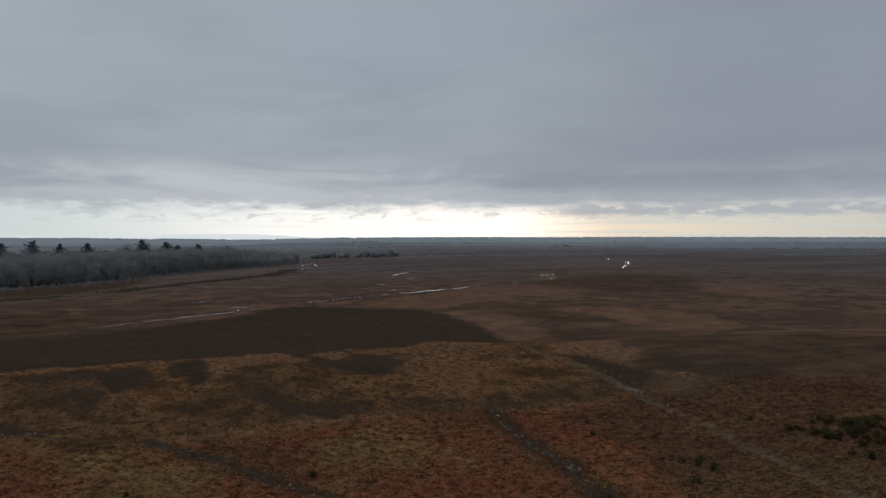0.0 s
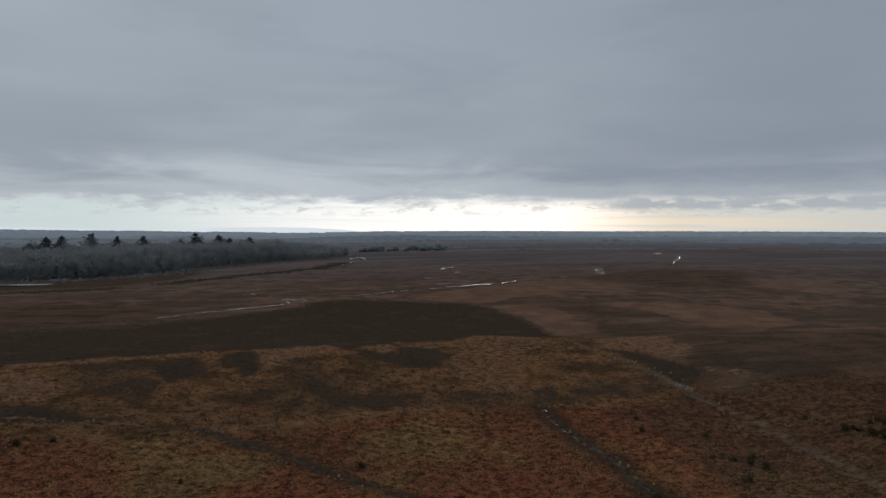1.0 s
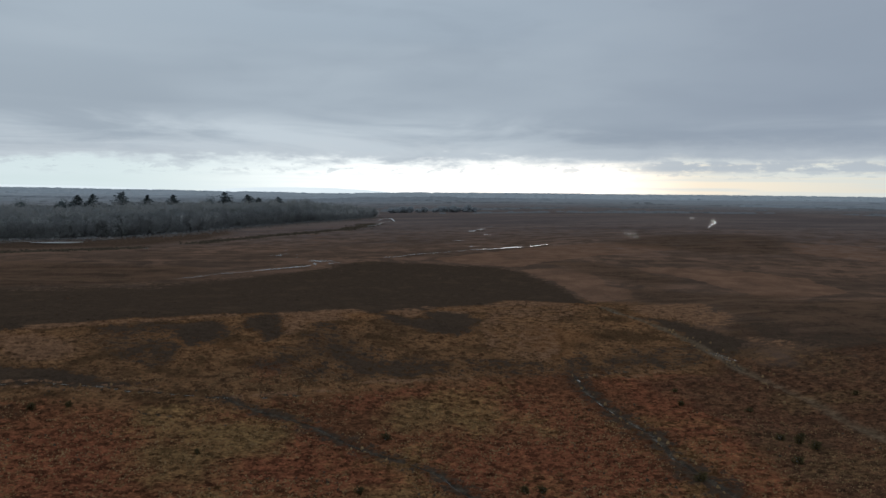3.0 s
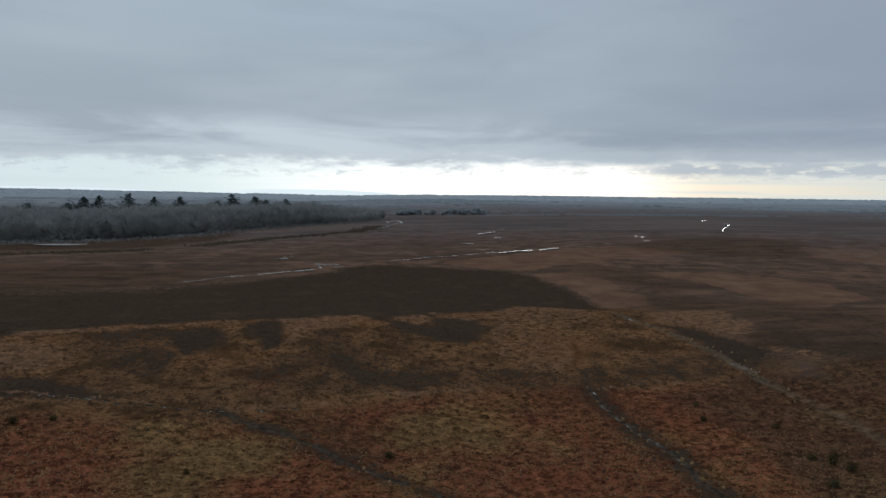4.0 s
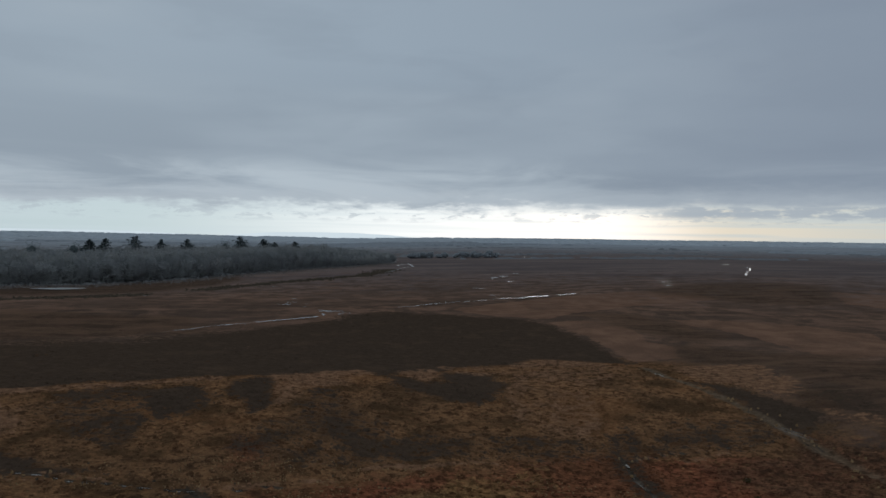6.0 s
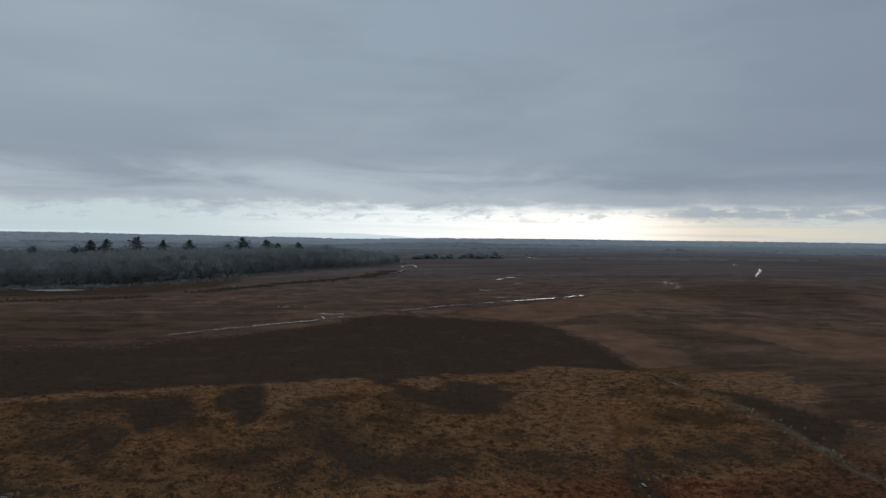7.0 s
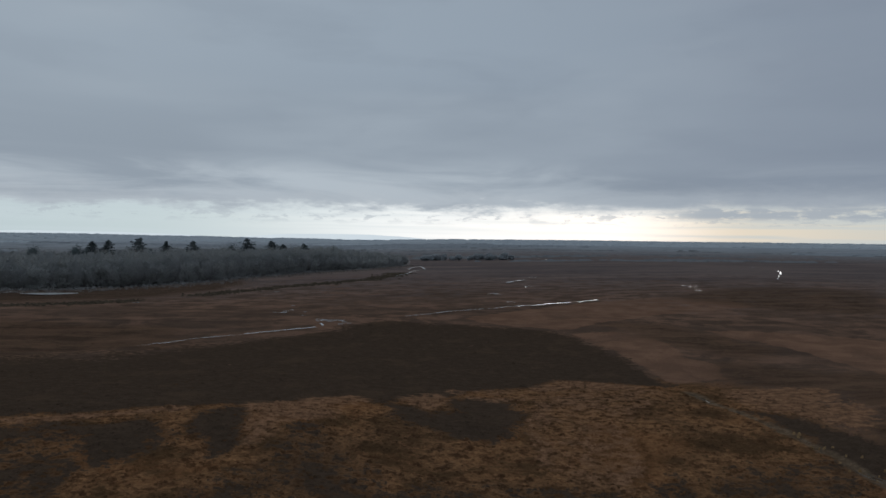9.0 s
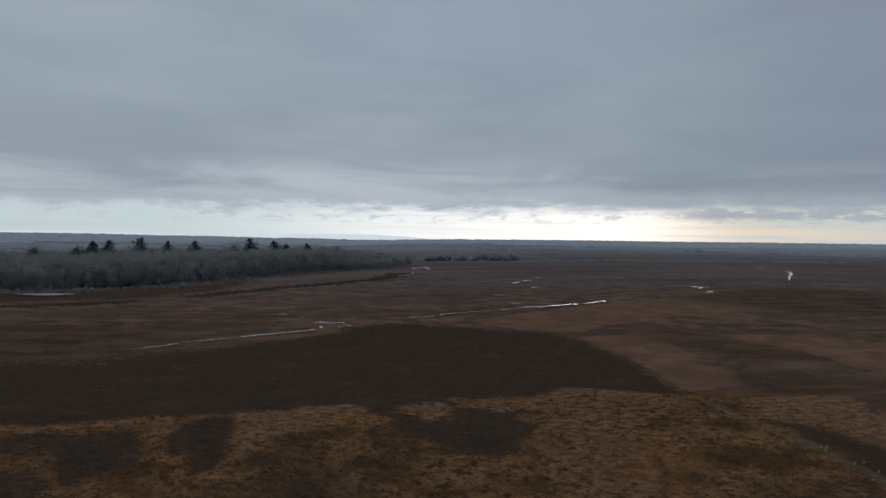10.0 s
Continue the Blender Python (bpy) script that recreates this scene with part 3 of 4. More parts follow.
def build_ground():
    """One sheet in rings round the flight's start, finest ahead of it, out to the horizon."""
    ahead = np.arange(-46, 46.01, 0.2)
    angles = np.radians(np.concatenate([ahead, np.linspace(46, 314, 54)[1:-1]]))
    radii = np.concatenate([np.linspace(4, 70, 12)[:-1], np.geomspace(70, 4930, 600)])
    rr, aa = np.meshgrid(radii, angles, indexing="ij")
    x, y = rr * np.sin(aa), rr * np.cos(aa) - 2.0
    z = ground_z(x, y)
    rings, spokes = rr.shape
    verts = np.concatenate([np.stack([x, y, z], -1).reshape(-1, 3), [[0, -2, float(ground_z(np.array(0.0), np.array(-2.0)))]]])
    i, j = np.meshgrid(np.arange(rings - 1), np.arange(spokes), indexing="ij")
    k = (j + 1) % spokes
    quads = np.stack([i * spokes + j, i * spokes + k, (i + 1) * spokes + k, (i + 1) * spokes + j], -1).reshape(-1, 4)
    quads = quads[:, ::-1]
    hub = [(k, (k + 1) % spokes, len(verts) - 1) for k in range(spokes)]
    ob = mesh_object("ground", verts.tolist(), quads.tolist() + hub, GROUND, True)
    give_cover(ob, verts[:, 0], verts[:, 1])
    return tagged(ob, "wet winter moorland of dark heather, rusty bracken and bleached grass", "ground", kind="structure")


build_ground()


# ---------------------------------------------------------------- water
def puddle(name, line, half, label, seed, lift=0.06, mat=STREAM):
    """A strip of standing water along a line, with a ragged outline."""
    pts = []
    for (ax, ay), (bx, by) in zip(line, line[1:]):
        count = max(2, int(math.hypot(bx - ax, by - ay) / max(half * 0.5, 0.6)))
        pts += [(ax + (bx - ax) * k / count, ay + (by - ay) * k / count) for k in range(count)]
    pts.append(line[-1])
    pts = np.array(pts, float)
    way = np.gradient(pts, axis=0)
    way /= np.linalg.norm(way, axis=1)[:, None] + 1e-9
    side = np.stack([-way[:, 1], way[:, 0]], -1)
    run = np.cumsum(np.r_[0, np.linalg.norm(np.diff(pts, axis=0), axis=1)])
    taper = np.clip(np.minimum(run, run[-1] - run) / (half * 1.6), 0.12, 1) ** 0.6
    left = half * taper * (0.05 + 1.7 * fbm(run / (half * 2.2) + seed * 7.3, run * 0, seed, 3))
    right = half * taper * (0.05 + 1.7 * fbm(run / (half * 2.2) + seed * 3.1, run * 0 + 5, seed + 9, 3))
    sway = side * (half * 0.9 * (fbm(run / (half * 5) + seed, run * 0, seed + 4, 2) - 0.37))[:, None]
    if name == "stream":
        sway = sway + side * (2.6 * (fbm(run / 7.0, run * 0 + line[0][0], 77, 3) - 0.44) * np.clip(np.minimum(run, run[-1] - run) / 4, 0, 1))[:, None]
    a, b = pts + sway + side * left[:, None], pts + sway - side * right[:, None]
    z = float(np.mean(ground_z(pts[:, 0], pts[:, 1]))) if name != "stream" else None
    verts, faces, m = [], [], len(pts)
    for row in (a, b):
        for px, py in row:
            level = z if z is not None else float(land(np.array(px), np.array(py)))
            verts.append((px, py, level + lift))
    faces = [(k, m + k, m + k + 1, k + 1) for k in range(m - 1)]
    return tagged(mesh_object(name, verts, faces, mat), label, "water", kind="structure")


# the brook: faint broken lengths, then a clear run up to its bend
puddle("stream", [(-66, 264), (-60, 270.8), (-54, 279.5), (-46.2, 285), (-39, 292.5), (-31.7, 298.4), (-25.6, 303.4)], 0.09, "thin thread of a moorland stream in brown bog", 31, 0.28)
puddle("stream", [(1, 331), (9.3, 338.2), (17.7, 348), (25.2, 352.6), (34.2, 359.7), (43.3, 369.3)], 0.11, "thin thread of a moorland stream in brown bog", 32, 0.3)
for n, (bit, half) in enumerate((
    ([(-63.5, 267), (-60, 270.8), (-57, 275.5)], 0.16), ([(-54, 279.5), (-50.4, 282.6), (-46.2, 285)], 0.20), ([(-44.2, 288), (-39, 292.5), (-31.7, 298.4), (-25.6, 303.4)], 0.30),
    ([(-25.2, 310.7), (-24, 306)], 0.26), ([(1.2, 331), (9.3, 338.2), (17.7, 348)], 0.20), ([(21, 350.2), (25.2, 352.6)], 0.30), ([(27.4, 354.8), (30.3, 357.2)], 0.16),
)):
    puddle("stream", bit, half * 1.25, "narrow broken reach of a moorland stream in brown bog", 1 + n, 0.3)
for n, (bit, half) in enumerate((
    ([(34.2, 359.7), (37.7, 362.1)], 0.28), ([(43.3, 369.3), (48.7, 371.8), (54.4, 373)], 0.50), ([(52.4, 374.3), (58.9, 379.1), (67.8, 383.9)], 0.55), ([(71, 386.3), (76.3, 391), (82, 395.6)], 0.34),
)):
    puddle("stream", bit, half * 1.15, "wider bright reach of the moorland stream", 11 + n, 0.35)
puddle("stream", [(265.4, 634), (260.7, 616), (242.8, 574)], 0.40, "winding reach of a bright stream on the far moor", 150, 0.4)
puddle("stream", [(238, 567), (227, 544)], 0.28, "short reach of a bright stream on the far moor", 151, 0.4)
puddle("stream", [(222, 533), (215, 517)], 0.25, "short reach of a bright stream on the far moor", 152, 0.4)
for n, (bit, half) in enumerate((
    ([(-9.9, 591), (-4.6, 612), (1, 644)], 0.40), ([(-3, 694), (0.5, 725), (5, 742)], 0.6), ([(1, 662), (7.3, 671)], 0.5), ([(7, 752), (9, 715), (10.8, 682)], 0.6),
)):
    puddle("stream", bit, half, "bright stream beside the wood's tip", 6 + n, 0.4)
POOLS = [
    ((-28, 318.4), (-22.5, 320.2), 0.7), ((-24, 320), (-18.5, 319), 0.6), ((-19.7, 309.8), (-18, 311.2), 0.5), ((-43.5, 338.8), (-40, 339.1), 0.6), ((-43.4, 366.6), (-41.5, 366.7), 0.5),
    ((37, 426), (43.5, 426), 0.9), ((41, 386), (46.3, 386.2), 0.5), ((55.6, 508), (61, 522), 1.0), ((62, 523), (69, 532.5), 1.3), ((75, 561), (80, 561), 1.2), ((60.6, 474), (65.3, 477), 0.8),
    ((141.8, 469), (144.6, 469), 0.6), ((141, 456), (144.5, 459.7), 0.4), ((145, 459.6), (147.4, 459.4), 0.45), ((135.7, 431), (140, 434), 0.55), ((291, 857), (303, 880), 1.3),
    ((277, 712), (281, 702), 1.4), ((138, 943), (150, 940), 1.7), ((201, 922), (207, 924), 1.2), ((-34, 330), (-33, 331), 0.5), ((-66, 456), (-62.5, 456), 0.5), ((-109, 382), (-106, 383), 0.4),
]
for n, (p, q, half) in enumerate(POOLS):
    puddle("pool", [p, ((p[0] + q[0]) / 2, (p[1] + q[1]) / 2 + 0.3), q], half, "shallow bog pool reflecting the bright sky", 20 + n, 0.12 if p[1] < 380 else 0.3)
puddle("pond", [(-190, 456), (-183, 457), (-175, 459), (-165, 464)], 8.5, "pond at the foot of the bare wood, painted pale for mirrored sky", 60, 0.45, RIPPLED)
puddle("pond", [(-208, 474), (-196, 472.5)], 1.0, "pale sliver of pond by the wood", 61, 0.45, RIPPLED)
puddle("pond", [(-165, 484), (-159, 485), (-153, 486)], 0.9, "pale sliver of pond by the wood", 62, 0.45, RIPPLED)
rng = np.random.default_rng(4)
for n in range(16):
    px, py = (-22 + rng.normal(0, 3.2), 318 + rng.normal(0, 3.5)) if n < 10 else (-41 + rng.normal(0, 6.0), 343 + rng.normal(0, 8.0))
    puddle("pool", [(px, py), (px + 0.8, py + 0.1), (px + rng.uniform(1.2, 2.6), py + 0.2)], rng.uniform(0.22, 0.42), "small scattered bog pool beside the stream's bend", 140 + n, 0.14)
def rut_water(line, off, low, high, half, label, seed, mat=MURKY):
    """Water lying along a stretch of a track, off to one side of its middle."""
    pts = [(ax + (bx - ax) * u, ay + (by - ay) * u) for (ax, ay), (bx, by) in zip(line, line[1:]) for u in (0.0, 0.25, 0.5, 0.75)] + [line[-1]]
    pts = pts[int(low * (len(pts) - 1)):int(high * (len(pts) - 1)) + 2]
    moved = []
    for px, py in pts:
        bx, by = (float(v) for v in track_bend(np.array(px), np.array(py)))
        moved.append((px - bx + off, py - by))
    if len(moved) > 1:
        puddle("puddle", moved, half, label, seed, 0.05, mat)


WATER_BITS = {"middle": 16, "diagonal": 10, "bank_foot": 6, "main": 3, "crossing": 3}
for name, amount in WATER_BITS.items():
    line, half = TRACKS[name]
    for n in range(amount):
        start = rng.uniform(0.0, 0.9)
        rut_water(line, rng.uniform(-0.6, 0.6) * half, start, start + rng.uniform(0.0, 0.07), rng.uniform(0.025, 0.05), "rain puddle lying in a muddy track rut", 80 + n)
# the twin ruts of the main track stand full of water at the dip
for n, off in enumerate((-0.45, 0.5)):
    rut_water(TRACKS["main"][0], off, 0.62, 0.90, 0.09, "long rain-filled rut of the main track", 110 + n)
rut_water(TRACKS["main"][0], 0.0, 0.0, 0.12, 0.08, "rain-filled start of the main track", 113)
for n in range(18):
    low = 0.24 + 0.04 * n + rng.uniform(0, 0.02)
    rut_water(TRACKS["bank_foot"][0], rng.uniform(-0.2, 0.2), low, low + rng.uniform(0.0, 0.03), rng.uniform(0.03, 0.07), "pale wet rut at the foot of the bank", 115 + n, RIPPLED)
rut_water(TRACKS["middle"][0], 0.1, 0.0, 0.05, 0.22, "pale puddle at the head of the muddy track", 114)


# ---------------------------------------------------------------- low plants, far too many to count
def clumps(name, x, y, wide, tall, mat, label, seed, sides=5):
    """Many small ragged tufts: a ring of foot points and two uneven crests each."""
    gen = np.random.default_rng(seed)
    m = len(x)
    base = ground_z(x, y)
    turn = gen.uniform(0, 6.28, m)[:, None] + np.arange(sides) * (6.283 / sides)
    reach = wide[:, None] * gen.uniform(0.55, 1.25, (m, sides))
    foot = np.stack([x[:, None] + reach * np.cos(turn), y[:, None] + reach * np.sin(turn), np.repeat((base - 0.15)[:, None], sides, 1)], -1)
    mid_r = reach * gen.uniform(0.35, 0.75, (m, sides))
    rim = np.stack([x[:, None] + mid_r * np.cos(turn + 0.4), y[:, None] + mid_r * np.sin(turn + 0.4), base[:, None] + tall[:, None] * gen.uniform(0.45, 1.1, (m, sides))], -1)
    top = np.stack([x + wide * gen.uniform(-0.25, 0.25, m), y + wide * gen.uniform(-0.25, 0.25, m), base + tall * gen.uniform(0.7, 1.1, m)], -1)[:, None]
    verts = np.concatenate([foot, rim, top], 1)
    per = 2 * sides + 1
    tris = []
    for k in range(sides):
        j = (k + 1) % sides
        tris += [(k, j, sides + k), (j, sides + j, sides + k), (sides + k, sides + j, 2 * sides)]
    tris = (np.arange(m)[:, None, None] * per + np.array(tris)[None]).reshape(-1, 3)
    ob = triangles_object(name, verts.reshape(-1, 3), tris, mat, True)
    if mat is PLANTS:
        give_cover(ob, np.repeat(x, per), np.repeat(y, per))
    return tagged(ob, label, name.replace("_", " "), kind="stuff")


def scatter(count, near, far, seed):
    """Places in the wedge ahead, denser close by."""
    gen = np.random.default_rng(seed)
    r = near * (far / near) ** gen.random(count)
    az = np.radians(gen.uniform(-34, 42, count))
    return r * np.sin(az), r * np.cos(az)


def plants():
    x, y = scatter(90000, 84, 330, 11)
    f = cover(x, y)
    gen = np.random.default_rng(12)
    ragged = 0.5 * (fbm(x / 5, y / 5, 71) - 0.47)
    free = (f["mud"] < 0.35) & (f["path"] < 0.45)
    heath = (f["heather"] + ragged > 0.5) & free
    fern = (f["bracken"] + ragged > 0.5) & ~heath & free
    grass = (f["bank"] + ragged > 0.5) & ~heath & ~fern & free
    rest = ~heath & ~fern & ~grass & free
    r = np.hypot(x, y)
    size = (0.25 + 0.0005 * r) * np.exp(gen.normal(0, 0.38, len(x)))
    green = f["olive"] > 0.5
    chance = gen.random(len(x))
    heath, rest = heath & (chance < 0.85 - 0.80 * ss(175, 205, r)), rest & (chance < 0.35 - 0.3 * ss(190, 250, r))
    grass = grass & (chance < 1 - 0.6 * ss(170, 260, r))
    for name, pick, tall, mat, label in (
        ("dead_bracken", fern & ~green, 0.30, PLANTS, "rusty dead bracken and straw grass over the low ground"),
        ("moor_grass", grass, 0.30, PLANTS, "bleached tussocks of moor grass on the bank"),
        ("heather", heath, 0.22, PLANTS, "dark brown winter heather in low clumps"),
        ("bog_sedge", rest, 0.22, PLANTS, "brown bog sedge on the open moor"),
        ("green_tufts", fern & green, 0.28, PLANTS, "straw-coloured tufts in a greener patch"),
    ):
        clumps(name, x[pick], y[pick], size[pick], size[pick] * tall * 1.3, mat, label, 13)
    px, py = scatter(32000, 84, 150, 17)
    g = cover(px, py)
    keep = (np.maximum(g["bracken"], g["bank"]) > 0.5) & (g["heather"] < 0.45) & (g["mud"] + g["path"] < 0.3) & (fbm(px / 11, py / 11, 93) > 0.43)
    px, py = px[keep], py[keep]
    wide = gen.uniform(0.07, 0.20, len(px))
    clumps("pale_tufts", px, py, wide, wide * 0.9, RUSH, "pale bleached grass tufts scattered through the bracken", 18, 4)
    # dark tufts of ling and young gorse
    px, py = scatter(900, 84, 150, 19)
    g = cover(px, py)
    keep = (np.maximum(g["bracken"], g["bank"]) > 0.5) & (g["mud"] + g["path"] < 0.3) & (fbm(px / 13, py / 13, 97) > 0.50)
    px, py = px[keep], py[keep]
    wide = gen.uniform(0.14, 0.36, len(px))
    clumps("dark_tufts", px, py, wide, wide * 0.9, SCRUB, "dark tufts of ling scattered through the bracken", 20, 4)
    # pale rushes along the foot of the bank and round the tracks
    px, py = [], []
    for line, half in TRACKS.values():
        for (ax, ay), (bx, by) in zip(line, line[1:]):
            m = int(math.hypot(bx - ax, by - ay) * 0.9)
            u = gen.random(m)
            px.append(ax + (bx - ax) * u + gen.normal(0, 1.8, m) * half)
            py.append(ay + (by - ay) * u + gen.normal(0, 1.8, m) * half)
    px, py = np.concatenate(px), np.concatenate(py)
    keep = (cover(px, py)["mud"] < 0.55) & (fbm(px / 9, py / 9, 91) > 0.47)
    px, py = px[keep], py[keep]
    clumps("rushes", px, py, gen.uniform(0.15, 0.4, len(px)), gen.uniform(0.2, 0.45, len(px)), RUSH, "pale straw-coloured rushes beside the muddy tracks", 15)


plants()


# ---------------------------------------------------------------- bushes and trees
def tuft_cloud(gen, centres, count, spreads, size, flat=0.6):
    """Small leaf or twig slivers round some centres, as one list of vertices and triangles."""
    c = centres[gen.integers(0, len(centres), count)]
    p = c + gen.normal(0, 1, (count, 3)) * spreads
    d = gen.normal(0, 1, (count, 3)) * (1, 1, flat)
    d /= np.linalg.norm(d, axis=1)[:, None]
    s = np.cross(d, gen.normal(0, 1, (count, 3)))
    s /= np.linalg.norm(s, axis=1)[:, None] + 1e-9
    size = size * gen.uniform(0.6, 1.4, (count, 1))
    verts = np.stack([p - d * size, p + s * size * 0.45, p + d * size, p - s * size * 0.45], 1).reshape(-1, 3)
    quads = np.arange(count * 4).reshape(-1, 4)
    return verts, quads


def crown_mass(gen, tall, wide):
    """The dense inside of a bare crown: one uneven dome, lobed like the limbs that fill it."""
    bm = bmesh.new()
    bmesh.ops.create_icosphere(bm, subdivisions=3, radius=1.0)
    ball = np.array([v.co[:] for v in bm.verts])
    tris = np.array([[v.index for v in f.verts] for f in bm.faces])
    bm.free()
    shift = gen.uniform(0, 50, 2)
    lobes = fbm(ball[:, 0] * 2.2 + shift[0] + ball[:, 2] * 1.1, ball[:, 1] * 2.2 + shift[1] - ball[:, 2] * 1.3, 5, 4)
    reach = (0.55 + 0.75 * lobes)[:, None]
    body = ball * reach * (wide * 1.0, wide * 1.0, tall * 0.40) + (0, 0, tall * 0.46)
    return body, tris


def tube(verts, faces, a, b, ra, rb, sides=5):
    a, b = Vector(a), Vector(b)
    q = (b - a).to_track_quat("Z", "Y")
    start = len(verts)
    for c, r in ((a, ra), (b, rb)):
        for k in range(sides):
            t = 6.28319 * k / sides
            verts.append(c + q @ Vector((r * math.cos(t), r * math.sin(t), 0)))
    for k in range(sides):
        j = (k + 1) % sides
        faces.append((start + k, start + j, start + sides + j, start + sides + k))


def bare_tree(seed, tall=18.0, wide=5.5, twigs=TWIGS, mass=TWIG_MASS):
    """A leafless broadleaf: forked limbs and a haze of fine twigs."""
    gen = np.random.default_rng(seed)
    verts, faces, ends, bole, bole_faces = [], [], [], [], []
    fork = tall * gen.uniform(0.22, 0.34)
    tube(bole, bole_faces, (0, 0, -0.5), (0, 0, fork * 0.5), 0.48, 0.36, 7)
    tube(bole, bole_faces, (0, 0, fork * 0.5), (0, 0, fork), 0.36, 0.30, 7)
    for k in range(9):
        t = 6.28 * k / 9 + gen.uniform(-0.3, 0.3)
        out = wide * gen.uniform(0.35, 0.95)
        top = tall * gen.uniform(0.6, 0.95)
        mid = (out * 0.45 * math.cos(t), out * 0.45 * math.sin(t), fork + (top - fork) * 0.5)
        end = (out * math.cos(t), out * math.sin(t), top)
        tube(verts, faces, (0, 0, fork * gen.uniform(0.75, 1.0)), mid, 0.2, 0.12)
        tube(verts, faces, mid, end, 0.12, 0.04)
        ends += [mid, end]
        for _ in range(2):
            tip = np.array(mid) + gen.normal(0, 1, 3) * (wide * 0.3, wide * 0.3, tall * 0.1) + (0, 0, tall * 0.08)
            tube(verts, faces, mid, tip, 0.08, 0.03, 4)
            ends.append(tuple(tip))
    ends.append((0, 0, tall * 0.85))
    centres = np.array(ends)
    hv, hf = crown_mass(gen, tall, wide)
    tv, tf = tuft_cloud(gen, centres, 750, (wide * 0.28, wide * 0.28, tall * 0.09), 0.42, 1.0)
    low, lf = tuft_cloud(gen, hv[hv[:, 2] > 0.5], 950, (0.5, 0.5, 0.6), 0.44, 1.0)
    tree = new("bare_tree")
    under(mesh_object("trunk", bole, bole_faces, BARK), tree)
    under(mesh_object("limbs", verts, faces, BARK), tree)
    under(triangles_object("twig_mass", hv, hf, mass, True), tree)
    under(triangles_object("crown", np.concatenate([tv, low]), np.concatenate([tf, lf + len(tv)]), twigs), tree)
    return tagged(tree, "leafless grey-brown broadleaf tree in a dense winter wood", "tree", "trees of the wood")


def pine(seed, tall, wide, bare=0.4, cone=0.5, tier=0.2):
    """A tall conifer: a straight bole, tiers of limbs and tufts of dark needles."""
    gen = np.random.default_rng(seed)
    verts, faces, ends, bole, bole_faces = [], [], [], [], []
    tube(bole, bole_faces, (0, 0, -0.5), (0, 0, tall * 0.6), 0.5, 0.3, 7)
    tube(bole, bole_faces, (0, 0, tall * 0.6), (gen.normal(0, 0.2), gen.normal(0, 0.2), tall * 0.97), 0.3, 0.06, 6)
    tiers = 15
    for k in range(tiers):
        u = k / (tiers - 1)
        z = tall * (bare + (0.97 - bare) * u)
        reach = (wide * (1 - u) ** cone + 0.25) * (1.0 - tier + 2 * tier * (k % 2)) * gen.uniform(0.85, 1.1)
        for m in range(7 - int(4 * u)):
            t = 0.9 * m + gen.uniform(0, 0.8)
            length = reach * gen.uniform(0.55, 1.1)
            tip = (length * math.cos(t), length * math.sin(t), z + gen.uniform(-0.05, 0.02) * tall * (1 - u * 0.6))
            tube(verts, faces, (0, 0, z - 0.3), tip, 0.11 * (1.2 - u), 0.03, 4)
            for q in (0.15, 0.4, 0.6, 0.78, 0.9, 1.0):
                ends.append((tip[0] * q, tip[1] * q, z + (tip[2] - z) * q + 0.2))
    tv, tf = tuft_cloud(gen, np.array(ends), 3000, (0.45, 0.45, 0.22), 0.6, 0.4)
    tree = new("conifer")
    under(mesh_object("trunk", bole, bole_faces, BARK), tree)
    under(mesh_object("limbs", verts, faces, BARK), tree)
    under(triangles_object("crown", tv, tf, NEEDLES), tree)
    return tagged(tree, "tall dark conifer standing above the bare wood", "conifer tree", "conifers above the wood")


def stand(ob, x, y, size=1.0, turn=0.0, sink=0.0):
    z = float(ground_z(np.array(float(x)), np.array(float(y)))) - sink
    ob.matrix_basis = pose(x, y, z, 0, 0, turn) @ Matrix.Scale(size, 4)
    return ob


# the near border of the wood, and its whole outline
WOOD_FRONT = [(-400, 500), (-300, 496), (-222, 494), (-188, 493), (-160, 506), (-132, 538), (-114, 590), (-95, 624), (-74, 668), (-46, 700), (-26, 750), (-8, 786)]
WOOD = WOOD_FRONT + [(-8, 826), (-70, 868), (-170, 862), (-290, 830), (-460, 800), (-470, 560)]


def crown_height(x, y):
    """How tall the wood grows: full inside, lower towards its tip."""
    return 1.0 - 0.50 * ss(-85, 5, x) - 0.10 * ss(-210, -330, x)


